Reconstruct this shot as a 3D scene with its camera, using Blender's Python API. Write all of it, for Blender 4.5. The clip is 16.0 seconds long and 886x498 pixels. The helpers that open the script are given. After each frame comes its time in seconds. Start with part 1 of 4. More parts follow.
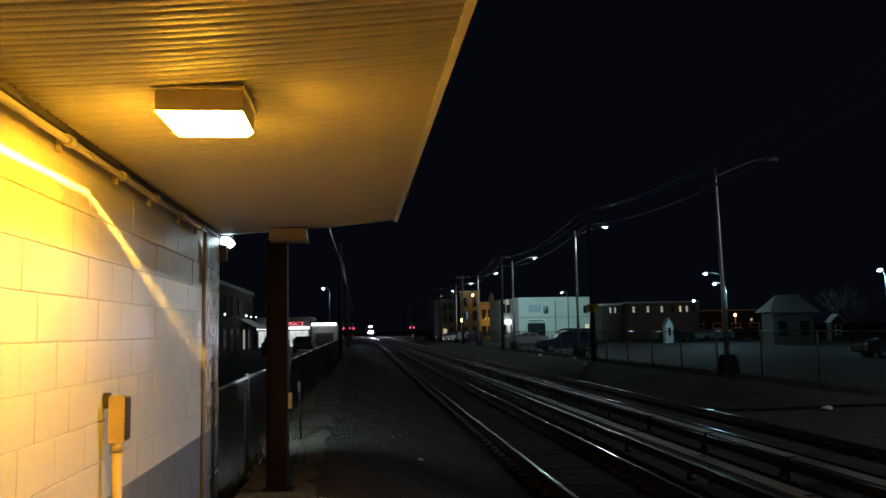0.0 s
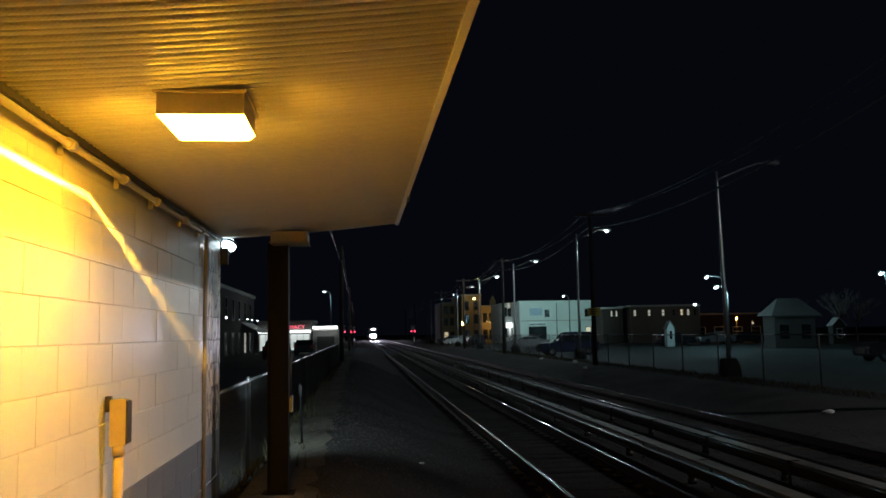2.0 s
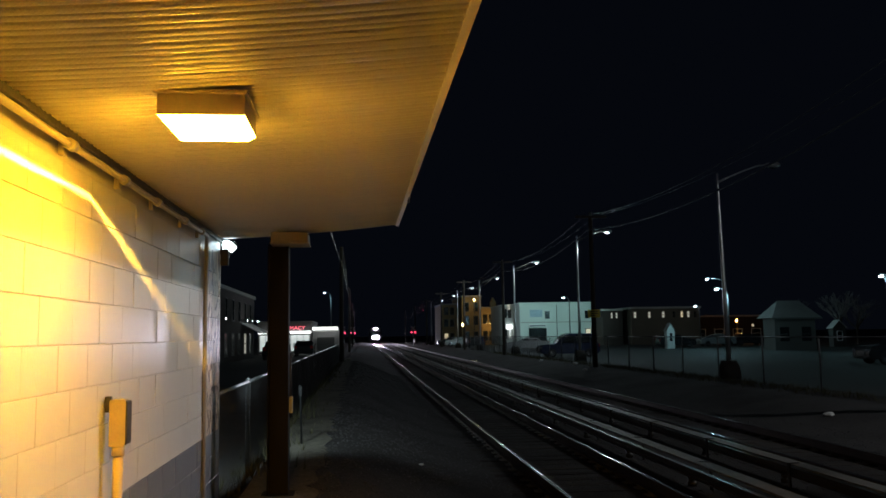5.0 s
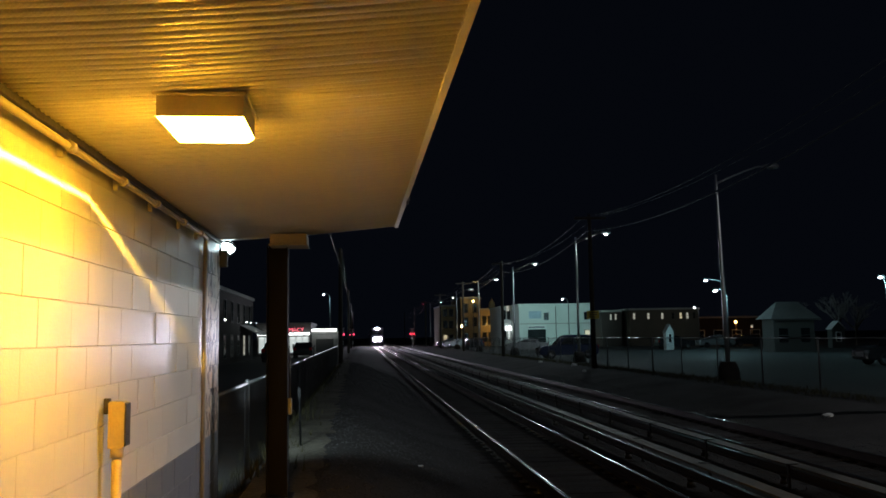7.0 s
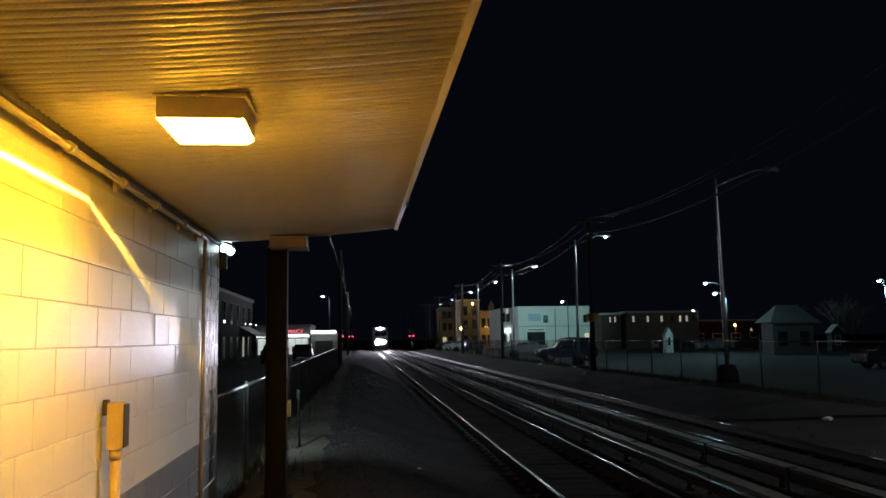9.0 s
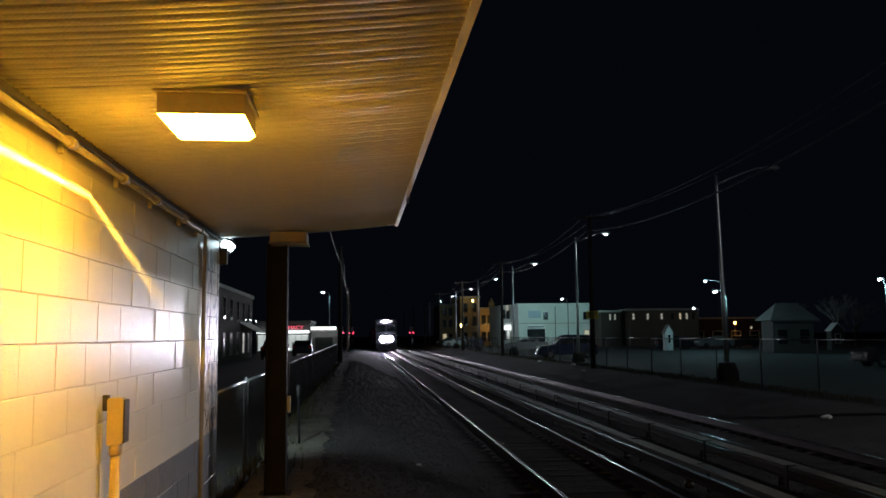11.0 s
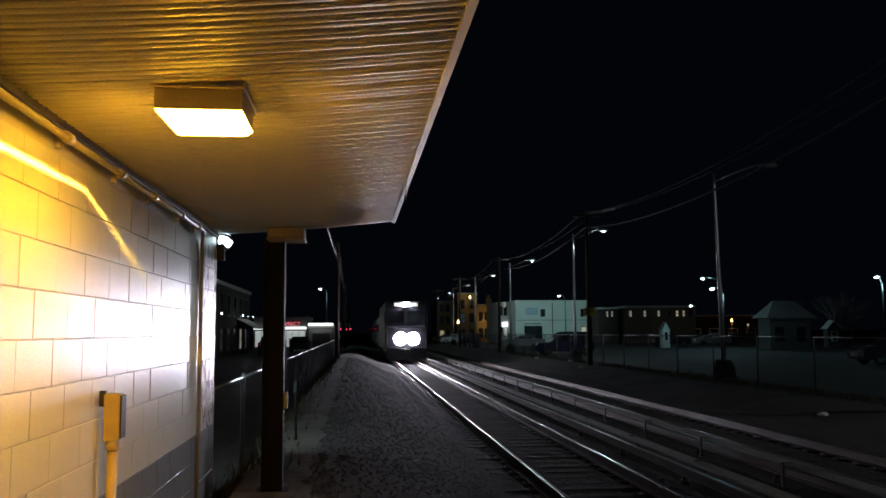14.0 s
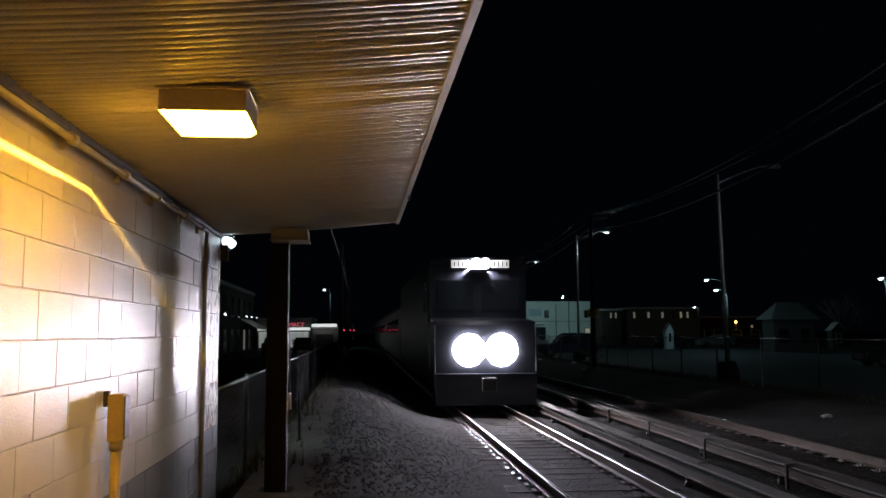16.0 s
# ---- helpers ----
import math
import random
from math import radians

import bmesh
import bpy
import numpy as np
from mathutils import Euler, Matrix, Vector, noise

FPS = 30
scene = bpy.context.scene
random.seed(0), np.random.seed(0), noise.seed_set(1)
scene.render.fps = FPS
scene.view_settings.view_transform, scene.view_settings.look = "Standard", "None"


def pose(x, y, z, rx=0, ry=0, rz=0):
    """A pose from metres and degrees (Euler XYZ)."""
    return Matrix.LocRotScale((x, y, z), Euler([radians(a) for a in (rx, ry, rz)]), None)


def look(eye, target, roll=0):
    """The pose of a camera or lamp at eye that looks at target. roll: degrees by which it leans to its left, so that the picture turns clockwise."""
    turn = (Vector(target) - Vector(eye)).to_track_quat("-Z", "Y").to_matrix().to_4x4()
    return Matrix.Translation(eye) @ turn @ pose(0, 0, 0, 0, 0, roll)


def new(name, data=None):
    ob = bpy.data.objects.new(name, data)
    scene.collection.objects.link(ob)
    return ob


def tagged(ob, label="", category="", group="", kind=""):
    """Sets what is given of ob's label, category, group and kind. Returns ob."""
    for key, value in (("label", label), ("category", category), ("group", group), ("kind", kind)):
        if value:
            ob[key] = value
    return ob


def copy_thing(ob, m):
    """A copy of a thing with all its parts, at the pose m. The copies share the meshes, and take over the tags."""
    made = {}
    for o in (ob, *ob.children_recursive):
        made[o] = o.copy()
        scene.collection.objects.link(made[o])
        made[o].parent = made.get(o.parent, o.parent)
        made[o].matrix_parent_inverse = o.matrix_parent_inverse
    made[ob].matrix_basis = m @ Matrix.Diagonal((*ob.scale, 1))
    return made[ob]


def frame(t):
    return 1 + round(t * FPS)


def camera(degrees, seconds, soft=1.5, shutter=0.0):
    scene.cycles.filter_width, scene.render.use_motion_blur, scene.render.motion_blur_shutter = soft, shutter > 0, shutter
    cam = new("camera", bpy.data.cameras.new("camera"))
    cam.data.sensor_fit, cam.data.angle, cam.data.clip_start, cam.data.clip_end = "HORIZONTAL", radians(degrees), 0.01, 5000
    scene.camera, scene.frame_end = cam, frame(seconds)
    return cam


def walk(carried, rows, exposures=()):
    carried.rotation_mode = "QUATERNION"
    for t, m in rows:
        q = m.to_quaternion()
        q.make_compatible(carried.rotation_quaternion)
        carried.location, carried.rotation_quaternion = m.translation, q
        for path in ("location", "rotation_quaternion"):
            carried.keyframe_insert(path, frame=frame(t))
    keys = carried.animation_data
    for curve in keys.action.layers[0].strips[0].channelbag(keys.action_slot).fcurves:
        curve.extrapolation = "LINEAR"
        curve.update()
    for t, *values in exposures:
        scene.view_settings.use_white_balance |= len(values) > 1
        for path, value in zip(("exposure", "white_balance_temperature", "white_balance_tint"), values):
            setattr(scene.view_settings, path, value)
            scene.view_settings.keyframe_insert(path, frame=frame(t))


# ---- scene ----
# The camera stands still by the platform and only sways a little.
EYE = (0.0, 0.0, 2.284)
cam = camera(55.41, 16.0, soft=1.6)
SWAY = [  # seconds, degrees to the right of the building's line, degrees up, degrees of lean
    (0, 5.881, 5.480, 1.059),
    (0.5, 5.841, 5.546, 1.071),
    (1, 5.851, 5.598, 1.102),
    (1.5, 5.842, 5.677, 1.078),
    (2, 5.806, 5.714, 1.062),
    (2.5, 5.796, 5.699, 1.028),
    (3, 5.804, 5.727, 0.925),
    (3.5, 5.764, 5.719, 0.894),
    (4, 5.801, 5.726, 0.847),
    (6.5, 5.777, 5.912, 0.970),
    (7, 5.855, 5.900, 0.942),
    (7.5, 5.917, 5.907, 0.967),
    (8, 5.907, 5.905, 0.944),
    (8.5, 5.954, 5.961, 0.905),
    (9, 5.888, 6.052, 0.764),
    (11.5, 5.915, 5.750, 0.484),
    (12, 6.010, 5.678, 0.440),
    (12.5, 6.099, 5.616, 0.476),
    (13, 6.104, 5.579, 0.446),
    (13.5, 6.081, 5.597, 0.379),
    (14, 6.033, 5.600, 0.374),
    (14.5, 5.987, 5.649, 0.350),
    (15, 5.925, 5.653, 0.221),
    (15.5, 5.819, 5.630, 0.297),
    (16, 5.790, 5.674, 0.290),
]


def cam_pose(yaw, pitch, lean):
    y, p = radians(yaw), radians(pitch)
    way = Vector((math.sin(y) * math.cos(p), math.cos(y) * math.cos(p), math.sin(p)))
    return look(EYE, Vector(EYE) + way, -lean)


walk(cam, [(t, cam_pose(a, b, c)) for t, a, b, c in SWAY],
     exposures=[(0.0, 0.0), (7.0, -0.05), (9.0, -0.12), (11.5, -0.3), (13.0, -0.5), (14.5, -0.9), (15.5, -1.2), (16.0, -1.6)])

# ------------------------------------------------------------------ night sky
world = bpy.data.worlds.new("night_sky")
scene.world = world
world.use_nodes = True
world.node_tree.nodes["Background"].inputs[0].default_value = (0.30, 0.42, 0.75, 1)
world.node_tree.nodes["Background"].inputs[1].default_value = 0.005


def lamp(name, m, power, colour, size=0.2, angle=None):
    d = bpy.data.lights.new(name, "SPOT" if angle else "POINT")
    d.energy, d.color, d.shadow_soft_size = power, colour, size
    if angle:
        d.spot_size, d.spot_blend = radians(angle), 0.6
    ob = new(name, d)
    ob.matrix_basis = m
    return ob


COOL = (0.45, 0.88, 1.0)
# a lamp across the tracks that shines under the canopy on the block wall
lamp("station_flood", look((17.05, 11.7, 9.6), (-1.3, 5.5, 1.9)), 6000, (1.0, 0.96, 0.97), 0.12, 16)
# street and lot lamps, with two added fill lights
for k, (x, y, z, power) in enumerate(((17.05, 57, 8.35, 620), (17.05, 78.4, 8.35, 620), (17.05, 100, 8.35, 620), (17.05, 122, 8.35, 620),
                                      (36.4, 84.6, 7.2, 650), (30.8, 69.6, 5.4, 380), (39.4, 59.6, 5.8, 260))):
    lamp("street_light", pose(x, y, z - 0.25), power, COOL if x > 20 else (0.75, 0.95, 1.0), 0.15)
# added fill that brightens the lot; no such lamp is known
lamp("lot_fill_light", look((40.0, 30.0, 9.0), (40.0, 30.0, 0)), 3800, COOL, 0.15, 152)
lamp("street_light_near", pose(17.05, 11.7, 9.5), 1050, (0.95, 0.97, 1.0), 0.15)
lamp("street_light_left", look((-4.64, 117.5, 8.1), (-4.64, 117.5, 0)), 900, COOL, 0.15, 155)
lamp("facade_street_light", look((27.8, 112, 6.7), (30.2, 125, 4.0)), 2600, (0.55, 0.95, 0.92), 0.15, 88)
lamp("awning_light", pose(-7.9, 71.5, 3.9), 22, (0.95, 1.0, 1.0), 0.1)
lamp("warm_light", pose(20.4, 147, 8.3), 60, (1.0, 0.66, 0.22), 0.3)
# added to brighten the yellow building's front; no lamp stands here
lamp("warm_fill_light", pose(24.2, 151, 4.2), 200, (1.0, 0.62, 0.2), 0.3)
lamp("orange_light", pose(60.2, 129.5, 3.8), 250, (1.0, 0.45, 0.12), 0.3)
lamp("apartment_light", look((46.0, 111.9, 5.5), (44.0, 120, 3.5)), 60, (1.0, 0.86, 0.66), 0.15, 150)
lamp("shop_light", look((-8, 104.0, 2.6), (-8, 98, 0)), 130, (0.9, 1.0, 0.95), 0.5, 150)


# ------------------------------------------------------------------ materials
def material(name, colour, rough=0.6, metal=0.0, grain=40.0, stain=1.5, vary=0.25, bump=0.15, dirt=None, dirt_amount=0.0,
             piece=0.0, specular=0.5, squash=(1, 1, 1)):
    m = bpy.data.materials.new(name)
    m.use_nodes = True
    nt = m.node_tree
    b = nt.nodes["Principled BSDF"]
    b.inputs["Roughness"].default_value = rough
    b.inputs["Metallic"].default_value = metal
    b.inputs["Specular IOR Level"].default_value = specular
    co = nt.nodes.new("ShaderNodeTexCoord")
    fine = nt.nodes.new("ShaderNodeTexNoise")
    fine.inputs["Scale"].default_value = grain
    fine.inputs["Detail"].default_value = 4
    broad = nt.nodes.new("ShaderNodeTexNoise")
    broad.inputs["Scale"].default_value = stain
    broad.inputs["Detail"].default_value = 5
    info = nt.nodes.new("ShaderNodeObjectInfo")
    off = nt.nodes.new("ShaderNodeVectorMath")
    off.operation = "MULTIPLY_ADD"
    nt.links.new(info.outputs["Random"], off.inputs[0])
    off.inputs[1].default_value = (37, 53, 71)
    nt.links.new(co.outputs["Object"], off.inputs[2])
    sq = nt.nodes.new("ShaderNodeMapping")
    sq.inputs["Scale"].default_value = squash
    nt.links.new(off.outputs[0], sq.inputs["Vector"])
    nt.links.new(sq.outputs[0], fine.inputs["Vector"])
    nt.links.new(sq.outputs[0], broad.inputs["Vector"])
    add = nt.nodes.new("ShaderNodeMath")
    add.operation = "ADD"
    nt.links.new(fine.outputs["Fac"], add.inputs[0])
    nt.links.new(broad.outputs["Fac"], add.inputs[1])
    rng = nt.nodes.new("ShaderNodeMapRange")
    rng.inputs[1].default_value, rng.inputs[2].default_value = 0.6, 1.4
    rng.inputs[3].default_value, rng.inputs[4].default_value = 1 - vary, 1 + vary
    nt.links.new(add.outputs[0], rng.inputs[0])
    last = rng.outputs[0]
    if piece:
        pr = nt.nodes.new("ShaderNodeMapRange")
        pr.inputs[3].default_value, pr.inputs[4].default_value = 1 - piece, 1 + piece
        nt.links.new(info.outputs["Random"], pr.inputs[0])
        mul = nt.nodes.new("ShaderNodeMath")
        mul.operation = "MULTIPLY"
        nt.links.new(last, mul.inputs[0])
        nt.links.new(pr.outputs[0], mul.inputs[1])
        last = mul.outputs[0]
    base = nt.nodes.new("ShaderNodeVectorMath")
    base.operation = "SCALE"
    base.inputs[0].default_value = colour
    nt.links.new(last, base.inputs["Scale"])
    out = base.outputs[0]
    if dirt:
        wear = nt.nodes.new("ShaderNodeTexNoise")
        wear.inputs["Scale"].default_value = stain * 4
        wear.inputs["Detail"].default_value = 8
        nt.links.new(sq.outputs[0], wear.inputs["Vector"])
        step = nt.nodes.new("ShaderNodeMapRange")
        step.inputs[1].default_value, step.inputs[2].default_value = 0.62 - dirt_amount * 0.3, 0.68 - dirt_amount * 0.3
        nt.links.new(wear.outputs["Fac"], step.inputs[0])
        mix = nt.nodes.new("ShaderNodeMix")
        mix.data_type = "RGBA"
        nt.links.new(step.outputs[0], mix.inputs["Factor"])
        nt.links.new(out, mix.inputs["A"])
        mix.inputs["B"].default_value = (*dirt, 1)
        out = mix.outputs["Result"]
    nt.links.new(out, b.inputs["Base Color"])
    if bump:
        bp = nt.nodes.new("ShaderNodeBump")
        bp.inputs["Strength"].default_value = bump
        bp.inputs["Distance"].default_value = 0.01
        nt.links.new(fine.outputs["Fac"], bp.inputs["Height"])
        nt.links.new(bp.outputs[0], b.inputs["Normal"])
    return m


def glow(name, colour, strength):
    m = bpy.data.materials.new(name)
    m.use_nodes = True
    b = m.node_tree.nodes["Principled BSDF"]
    b.inputs["Base Color"].default_value = (0.6, 0.6, 0.6, 1)
    b.inputs["Emission Color"].default_value = (*colour, 1)
    b.inputs["Emission Strength"].default_value = strength
    return m


M_BLOCK = material("painted_block", (0.55, 0.53, 0.50), 0.29, grain=90, stain=2.5, vary=0.06, bump=0.22, piece=0.025, specular=0.4)
M_MORTAR = material("painted_joint", (0.48, 0.46, 0.42), 0.4, grain=120, vary=0.15, bump=0.3)
M_GREY = material("grey_wall_paint", (0.17, 0.18, 0.21), 0.28, grain=90, stain=2.5, vary=0.1, bump=0.35, piece=0.05)
M_PEEL = material("peeling_paint", (0.60, 0.49, 0.38), 0.35, grain=38, stain=3.2, vary=0.15, bump=1.0, dirt=(0.10, 0.06, 0.035), dirt_amount=0.42, squash=(1, 1.0, 0.6))
M_SOFFIT = material("soffit_metal", (0.50, 0.46, 0.38), 0.43, grain=150, stain=2.0, vary=0.08, bump=0.08)
nt = M_SOFFIT.node_tree
co = nt.nodes.new("ShaderNodeTexCoord")
turn = nt.nodes.new("ShaderNodeMapping")
turn.inputs["Rotation"].default_value = (0, 0, radians(40))
holes = nt.nodes.new("ShaderNodeTexVoronoi")
holes.inputs["Scale"].default_value = 75
holes.inputs["Randomness"].default_value = 0.08
dimple = nt.nodes.new("ShaderNodeBump")
dimple.inputs["Strength"].default_value = 0.3
dimple.inputs["Distance"].default_value = 0.006
nt.links.new(co.outputs["Object"], turn.inputs["Vector"])
nt.links.new(turn.outputs[0], holes.inputs["Vector"])
nt.links.new(holes.outputs["Distance"], dimple.inputs["Height"])
nt.links.new(dimple.outputs[0], nt.nodes["Principled BSDF"].inputs["Normal"])
M_TRIM = material("fascia_metal", (0.50, 0.48, 0.44), 0.4, grain=60, vary=0.12, bump=0.1)
M_PIPE = material("painted_pipe", (0.42, 0.38, 0.33), 0.4, grain=80, vary=0.15, bump=0.2)
M_BOXPAINT = material("tan_box_paint", (0.42, 0.33, 0.18), 0.4, grain=80, vary=0.12, bump=0.15)
M_HOUSING = material("lamp_housing_metal", (0.46, 0.38, 0.27), 0.45, grain=70, vary=0.1, bump=0.1)
M_LENS = glow("lamp_lens_light", (1.0, 0.465, 0.02), 238)
M_BULB = glow("lamp_bulb_light", (1.0, 0.55, 0.06), 3400000)
M_FLOOD = glow("flood_bulb_light", (0.72, 0.95, 1.0), 14)
M_POST = material("brown_steel_paint", (0.014, 0.012, 0.014), 0.7, specular=0.12, grain=50, vary=0.25, bump=0.2)
M_BEAM = material("tan_beam_paint", (0.34, 0.27, 0.18), 0.5, grain=50, vary=0.15, bump=0.15)
M_ROOF = material("roof_felt", (0.04, 0.04, 0.04), 0.9, grain=30)
M_GROUND = material("dark_cinder_ground", (0.06, 0.057, 0.056), 1.0, grain=25, stain=0.6, vary=0.5, bump=0.9, specular=0.05)
M_STONE = material("ballast_stone", (0.062, 0.06, 0.062), 0.6, grain=60, vary=0.4, bump=0.4, piece=0.3, specular=0.25)
M_DIRT = material("pale_dirt_path", (0.13, 0.12, 0.098), 1.0, specular=0.05, grain=20, stain=1.2, vary=0.5, bump=1.0)
M_ASPHALT = material("lot_asphalt", (0.055, 0.06, 0.06), 0.85, specular=0.2, grain=60, stain=0.12, vary=0.25, bump=0.3)
M_CONCRETE = material("concrete", (0.34, 0.33, 0.31), 0.8, grain=35, vary=0.25, bump=0.4)
# kept pale so the unseen slab reflects lamp light upwards
M_BOUNCE = material("pale_bounce_concrete", (0.46, 0.44, 0.40), 0.8, grain=35, vary=0.2, bump=0.4)
M_RAIL = material("rail_steel_rust", (0.13, 0.10, 0.085), 0.38, metal=0.7, grain=60, vary=0.3, bump=0.2)
M_RAILTOP = material("polished_rail_head", (0.75, 0.75, 0.76), 0.21, metal=1.0, grain=40, vary=0.1, bump=0.03)
M_TIE = material("creosote_wood", (0.04, 0.034, 0.03), 0.9, specular=0.1, grain=30, stain=4, vary=0.4, bump=0.7, piece=0.35)
M_COVER = material("cover_board_grey", (0.20, 0.185, 0.165), 0.6, specular=0.3, grain=30, stain=3, vary=0.3, bump=0.3)
M_IRON = material("dark_iron", (0.06, 0.055, 0.05), 0.45, metal=0.5, grain=50, vary=0.25, bump=0.2)
M_FENCE = material("weathered_fence_pipe", (0.13, 0.135, 0.14), 0.38, metal=0.4, grain=50, vary=0.2, bump=0.08)
M_PLATE = material("worn_tie_plate", (0.26, 0.25, 0.24), 0.35, metal=0.7, grain=50, vary=0.3, bump=0.15)
M_GALV = material("galvanised_steel", (0.42, 0.43, 0.44), 0.4, metal=0.4, grain=50, vary=0.15, bump=0.08)
M_ALU = material("brushed_aluminium", (0.62, 0.63, 0.64), 0.3, metal=0.85, grain=60, vary=0.1, bump=0.05)
M_WOODPOLE = material("weathered_pole_wood", (0.06, 0.045, 0.035), 0.85, grain=25, stain=2, vary=0.3, bump=0.5)
M_WIRE = material("bare_wire", (0.88, 0.88, 0.9), 0.2, metal=0.95, vary=0.1, bump=0)
M_MESH = material("weathered_fence_wire", (0.035, 0.035, 0.035), 0.8, metal=0.0, vary=0.2, bump=0)
M_CABLE = material("black_cable", (0.05, 0.05, 0.05), 0.35, vary=0.1, bump=0)
M_YELLOW = material("yellow_sign_paint", (0.65, 0.50, 0.03), 0.5, vary=0.1, bump=0.05)
M_BLACK = material("black_paint", (0.012, 0.012, 0.013), 0.4, vary=0.2, bump=0.05)
M_STUCCO_WHITE = material("pale_stucco", (0.55, 0.60, 0.58), 0.85, grain=20, stain=0.4, vary=0.12, bump=0.3)
M_BRICK_TAN = material("tan_masonry", (0.34, 0.25, 0.13), 0.85, grain=15, stain=0.5, vary=0.2, bump=0.4)
M_BRICK_RED = material("dark_brick", (0.028, 0.019, 0.017), 0.85, grain=15, stain=0.5, vary=0.25, bump=0.4)
M_SIDING = material("grey_siding", (0.075, 0.075, 0.07), 0.7, grain=12, stain=0.5, vary=0.12, bump=0.2)
M_SHINGLE = material("roof_shingle", (0.2, 0.2, 0.19), 0.85, grain=10, stain=0.6, vary=0.25, bump=0.4)
M_WHITE = material("white_paint", (0.72, 0.72, 0.70), 0.5, grain=40, vary=0.06, bump=0.05)
M_GLASS = material("dark_window_glass", (0.015, 0.018, 0.02), 0.08, vary=0.05, bump=0, specular=0.8)
M_LIT = glow("lit_window", (1.0, 0.82, 0.5), 0.45)
M_LITDIM = glow("dim_lit_window", (0.95, 0.9, 0.72), 0.3)
M_WARMWALL = material("tan_siding", (0.11, 0.09, 0.07), 0.8, grain=12, stain=0.5, vary=0.2, bump=0.2)
M_SHOP = glow("shop_front_light", (0.90, 1.0, 0.95), 0.55)
M_SIGNRED = glow("red_sign_light", (1.0, 0.03, 0.10), 1.3)
M_SIGNWHITE = glow("white_sign_light", (0.95, 1.0, 1.0), 2.5)
M_LED = glow("cool_street_light", (0.75, 0.95, 1.0), 30)
M_WARMLAMP = glow("warm_street_light", (1.0, 0.70, 0.25), 14)
M_ORANGE = glow("orange_street_light", (1.0, 0.42, 0.10), 16)
M_REDSIG = glow("red_signal_light", (1.0, 0.05, 0.12), 5)
M_CARBLUE = material("blue_car_paint", (0.03, 0.042, 0.095), 0.22, metal=0.3, grain=80, vary=0.06, bump=0.0)
M_CARDARK = material("dark_car_paint", (0.025, 0.026, 0.03), 0.22, metal=0.3, grain=80, vary=0.06, bump=0.0)
M_CARSILVER = material("silver_car_paint", (0.35, 0.36, 0.37), 0.25, metal=0.5, grain=80, vary=0.06, bump=0.0)
M_TYRE = material("tyre_rubber", (0.015, 0.015, 0.015), 0.8, vary=0.2)
M_CHROME = material("chrome", (0.6, 0.6, 0.62), 0.15, metal=1.0, vary=0.05, bump=0)
M_TAIL = material("red_tail_lens", (0.3, 0.01, 0.01), 0.15, vary=0.05, bump=0)
M_TRAIN = material("locomotive_paint", (0.022, 0.024, 0.032), 0.45, metal=0.2, grain=30, stain=1.0, vary=0.15, bump=0.05)
M_TRAINSTEEL = material("coach_stainless", (0.16, 0.165, 0.18), 0.5, metal=0.6, grain=30, vary=0.12, bump=0.05)
M_HEAD = glow("headlight_beam", (0.87, 0.83, 1.0), 2.4e4)
M_DITCH = glow("ditch_light_beam", (0.87, 0.83, 1.0), 1.25e4)
# glow of the ring added round each train lamp to imitate glare
M_GLARE = glow("headlight_glare_ring", (0.92, 0.88, 1.0), 420)
M_BOARD = glow("number_board_light", (1.0, 0.93, 0.80), 1.6)
M_LEAF = material("bare_twig", (0.32, 0.30, 0.28), 0.9, vary=0.3)
M_GRASS = material("dry_weeds", (0.09, 0.085, 0.04), 0.9, vary=0.4, piece=0.3)
M_SHARD = material("pale_glassy_stone", (0.16, 0.16, 0.17), 0.2, grain=80, vary=0.2, bump=0.0, specular=1.0)
M_MURAL = material("faded_blue_mural", (0.33, 0.43, 0.52), 0.8, grain=12, vary=0.2)
M_LITTER = material("crumpled_paper", (0.7, 0.7, 0.68), 0.7, vary=0.1)


# ------------------------------------------------------------------ mesh helpers
def box(bm, x0, x1, y0, y1, z0, z1, bevel=0.0):
    v = [bm.verts.new((x, y, z)) for z in (z0, z1) for y in (y0, y1) for x in (x0, x1)]
    faces = [bm.faces.new([v[i] for i in q]) for q in ((0, 2, 3, 1), (4, 5, 7, 6), (0, 1, 5, 4), (2, 6, 7, 3), (0, 4, 6, 2), (1, 3, 7, 5))]
    if bevel:
        edges = list({e for f in faces for e in f.edges})
        bmesh.ops.bevel(bm, geom=edges, offset=bevel, segments=1, affect="EDGES", profile=0.5)
    return bm


def tube(bm, points, radii, sides=8, caps=True):
    """A tube through points; radii is one number or one for each point."""
    pts = [Vector(p) for p in points]
    if not isinstance(radii, (list, tuple)):
        radii = [radii] * len(pts)
    rings = []
    for i, p in enumerate(pts):
        way = (pts[min(i + 1, len(pts) - 1)] - pts[max(i - 1, 0)]).normalized()
        side = way.cross(Vector((0, 0, 1)))
        if side.length < 1e-3:
            side = Vector((1, 0, 0))
        side.normalize()
        up = side.cross(way)
        rings.append([bm.verts.new(p + (side * math.cos(a) + up * math.sin(a)) * radii[i])
                      for a in (2 * math.pi * k / sides for k in range(sides))])
    for r0, r1 in zip(rings, rings[1:]):
        for k in range(sides):
            f = bm.faces.new((r0[k], r0[(k + 1) % sides], r1[(k + 1) % sides], r1[k]))
            f.smooth = sides > 5
    if caps:
        bm.faces.new(rings[0][::-1])
        bm.faces.new(rings[-1])
    return bm


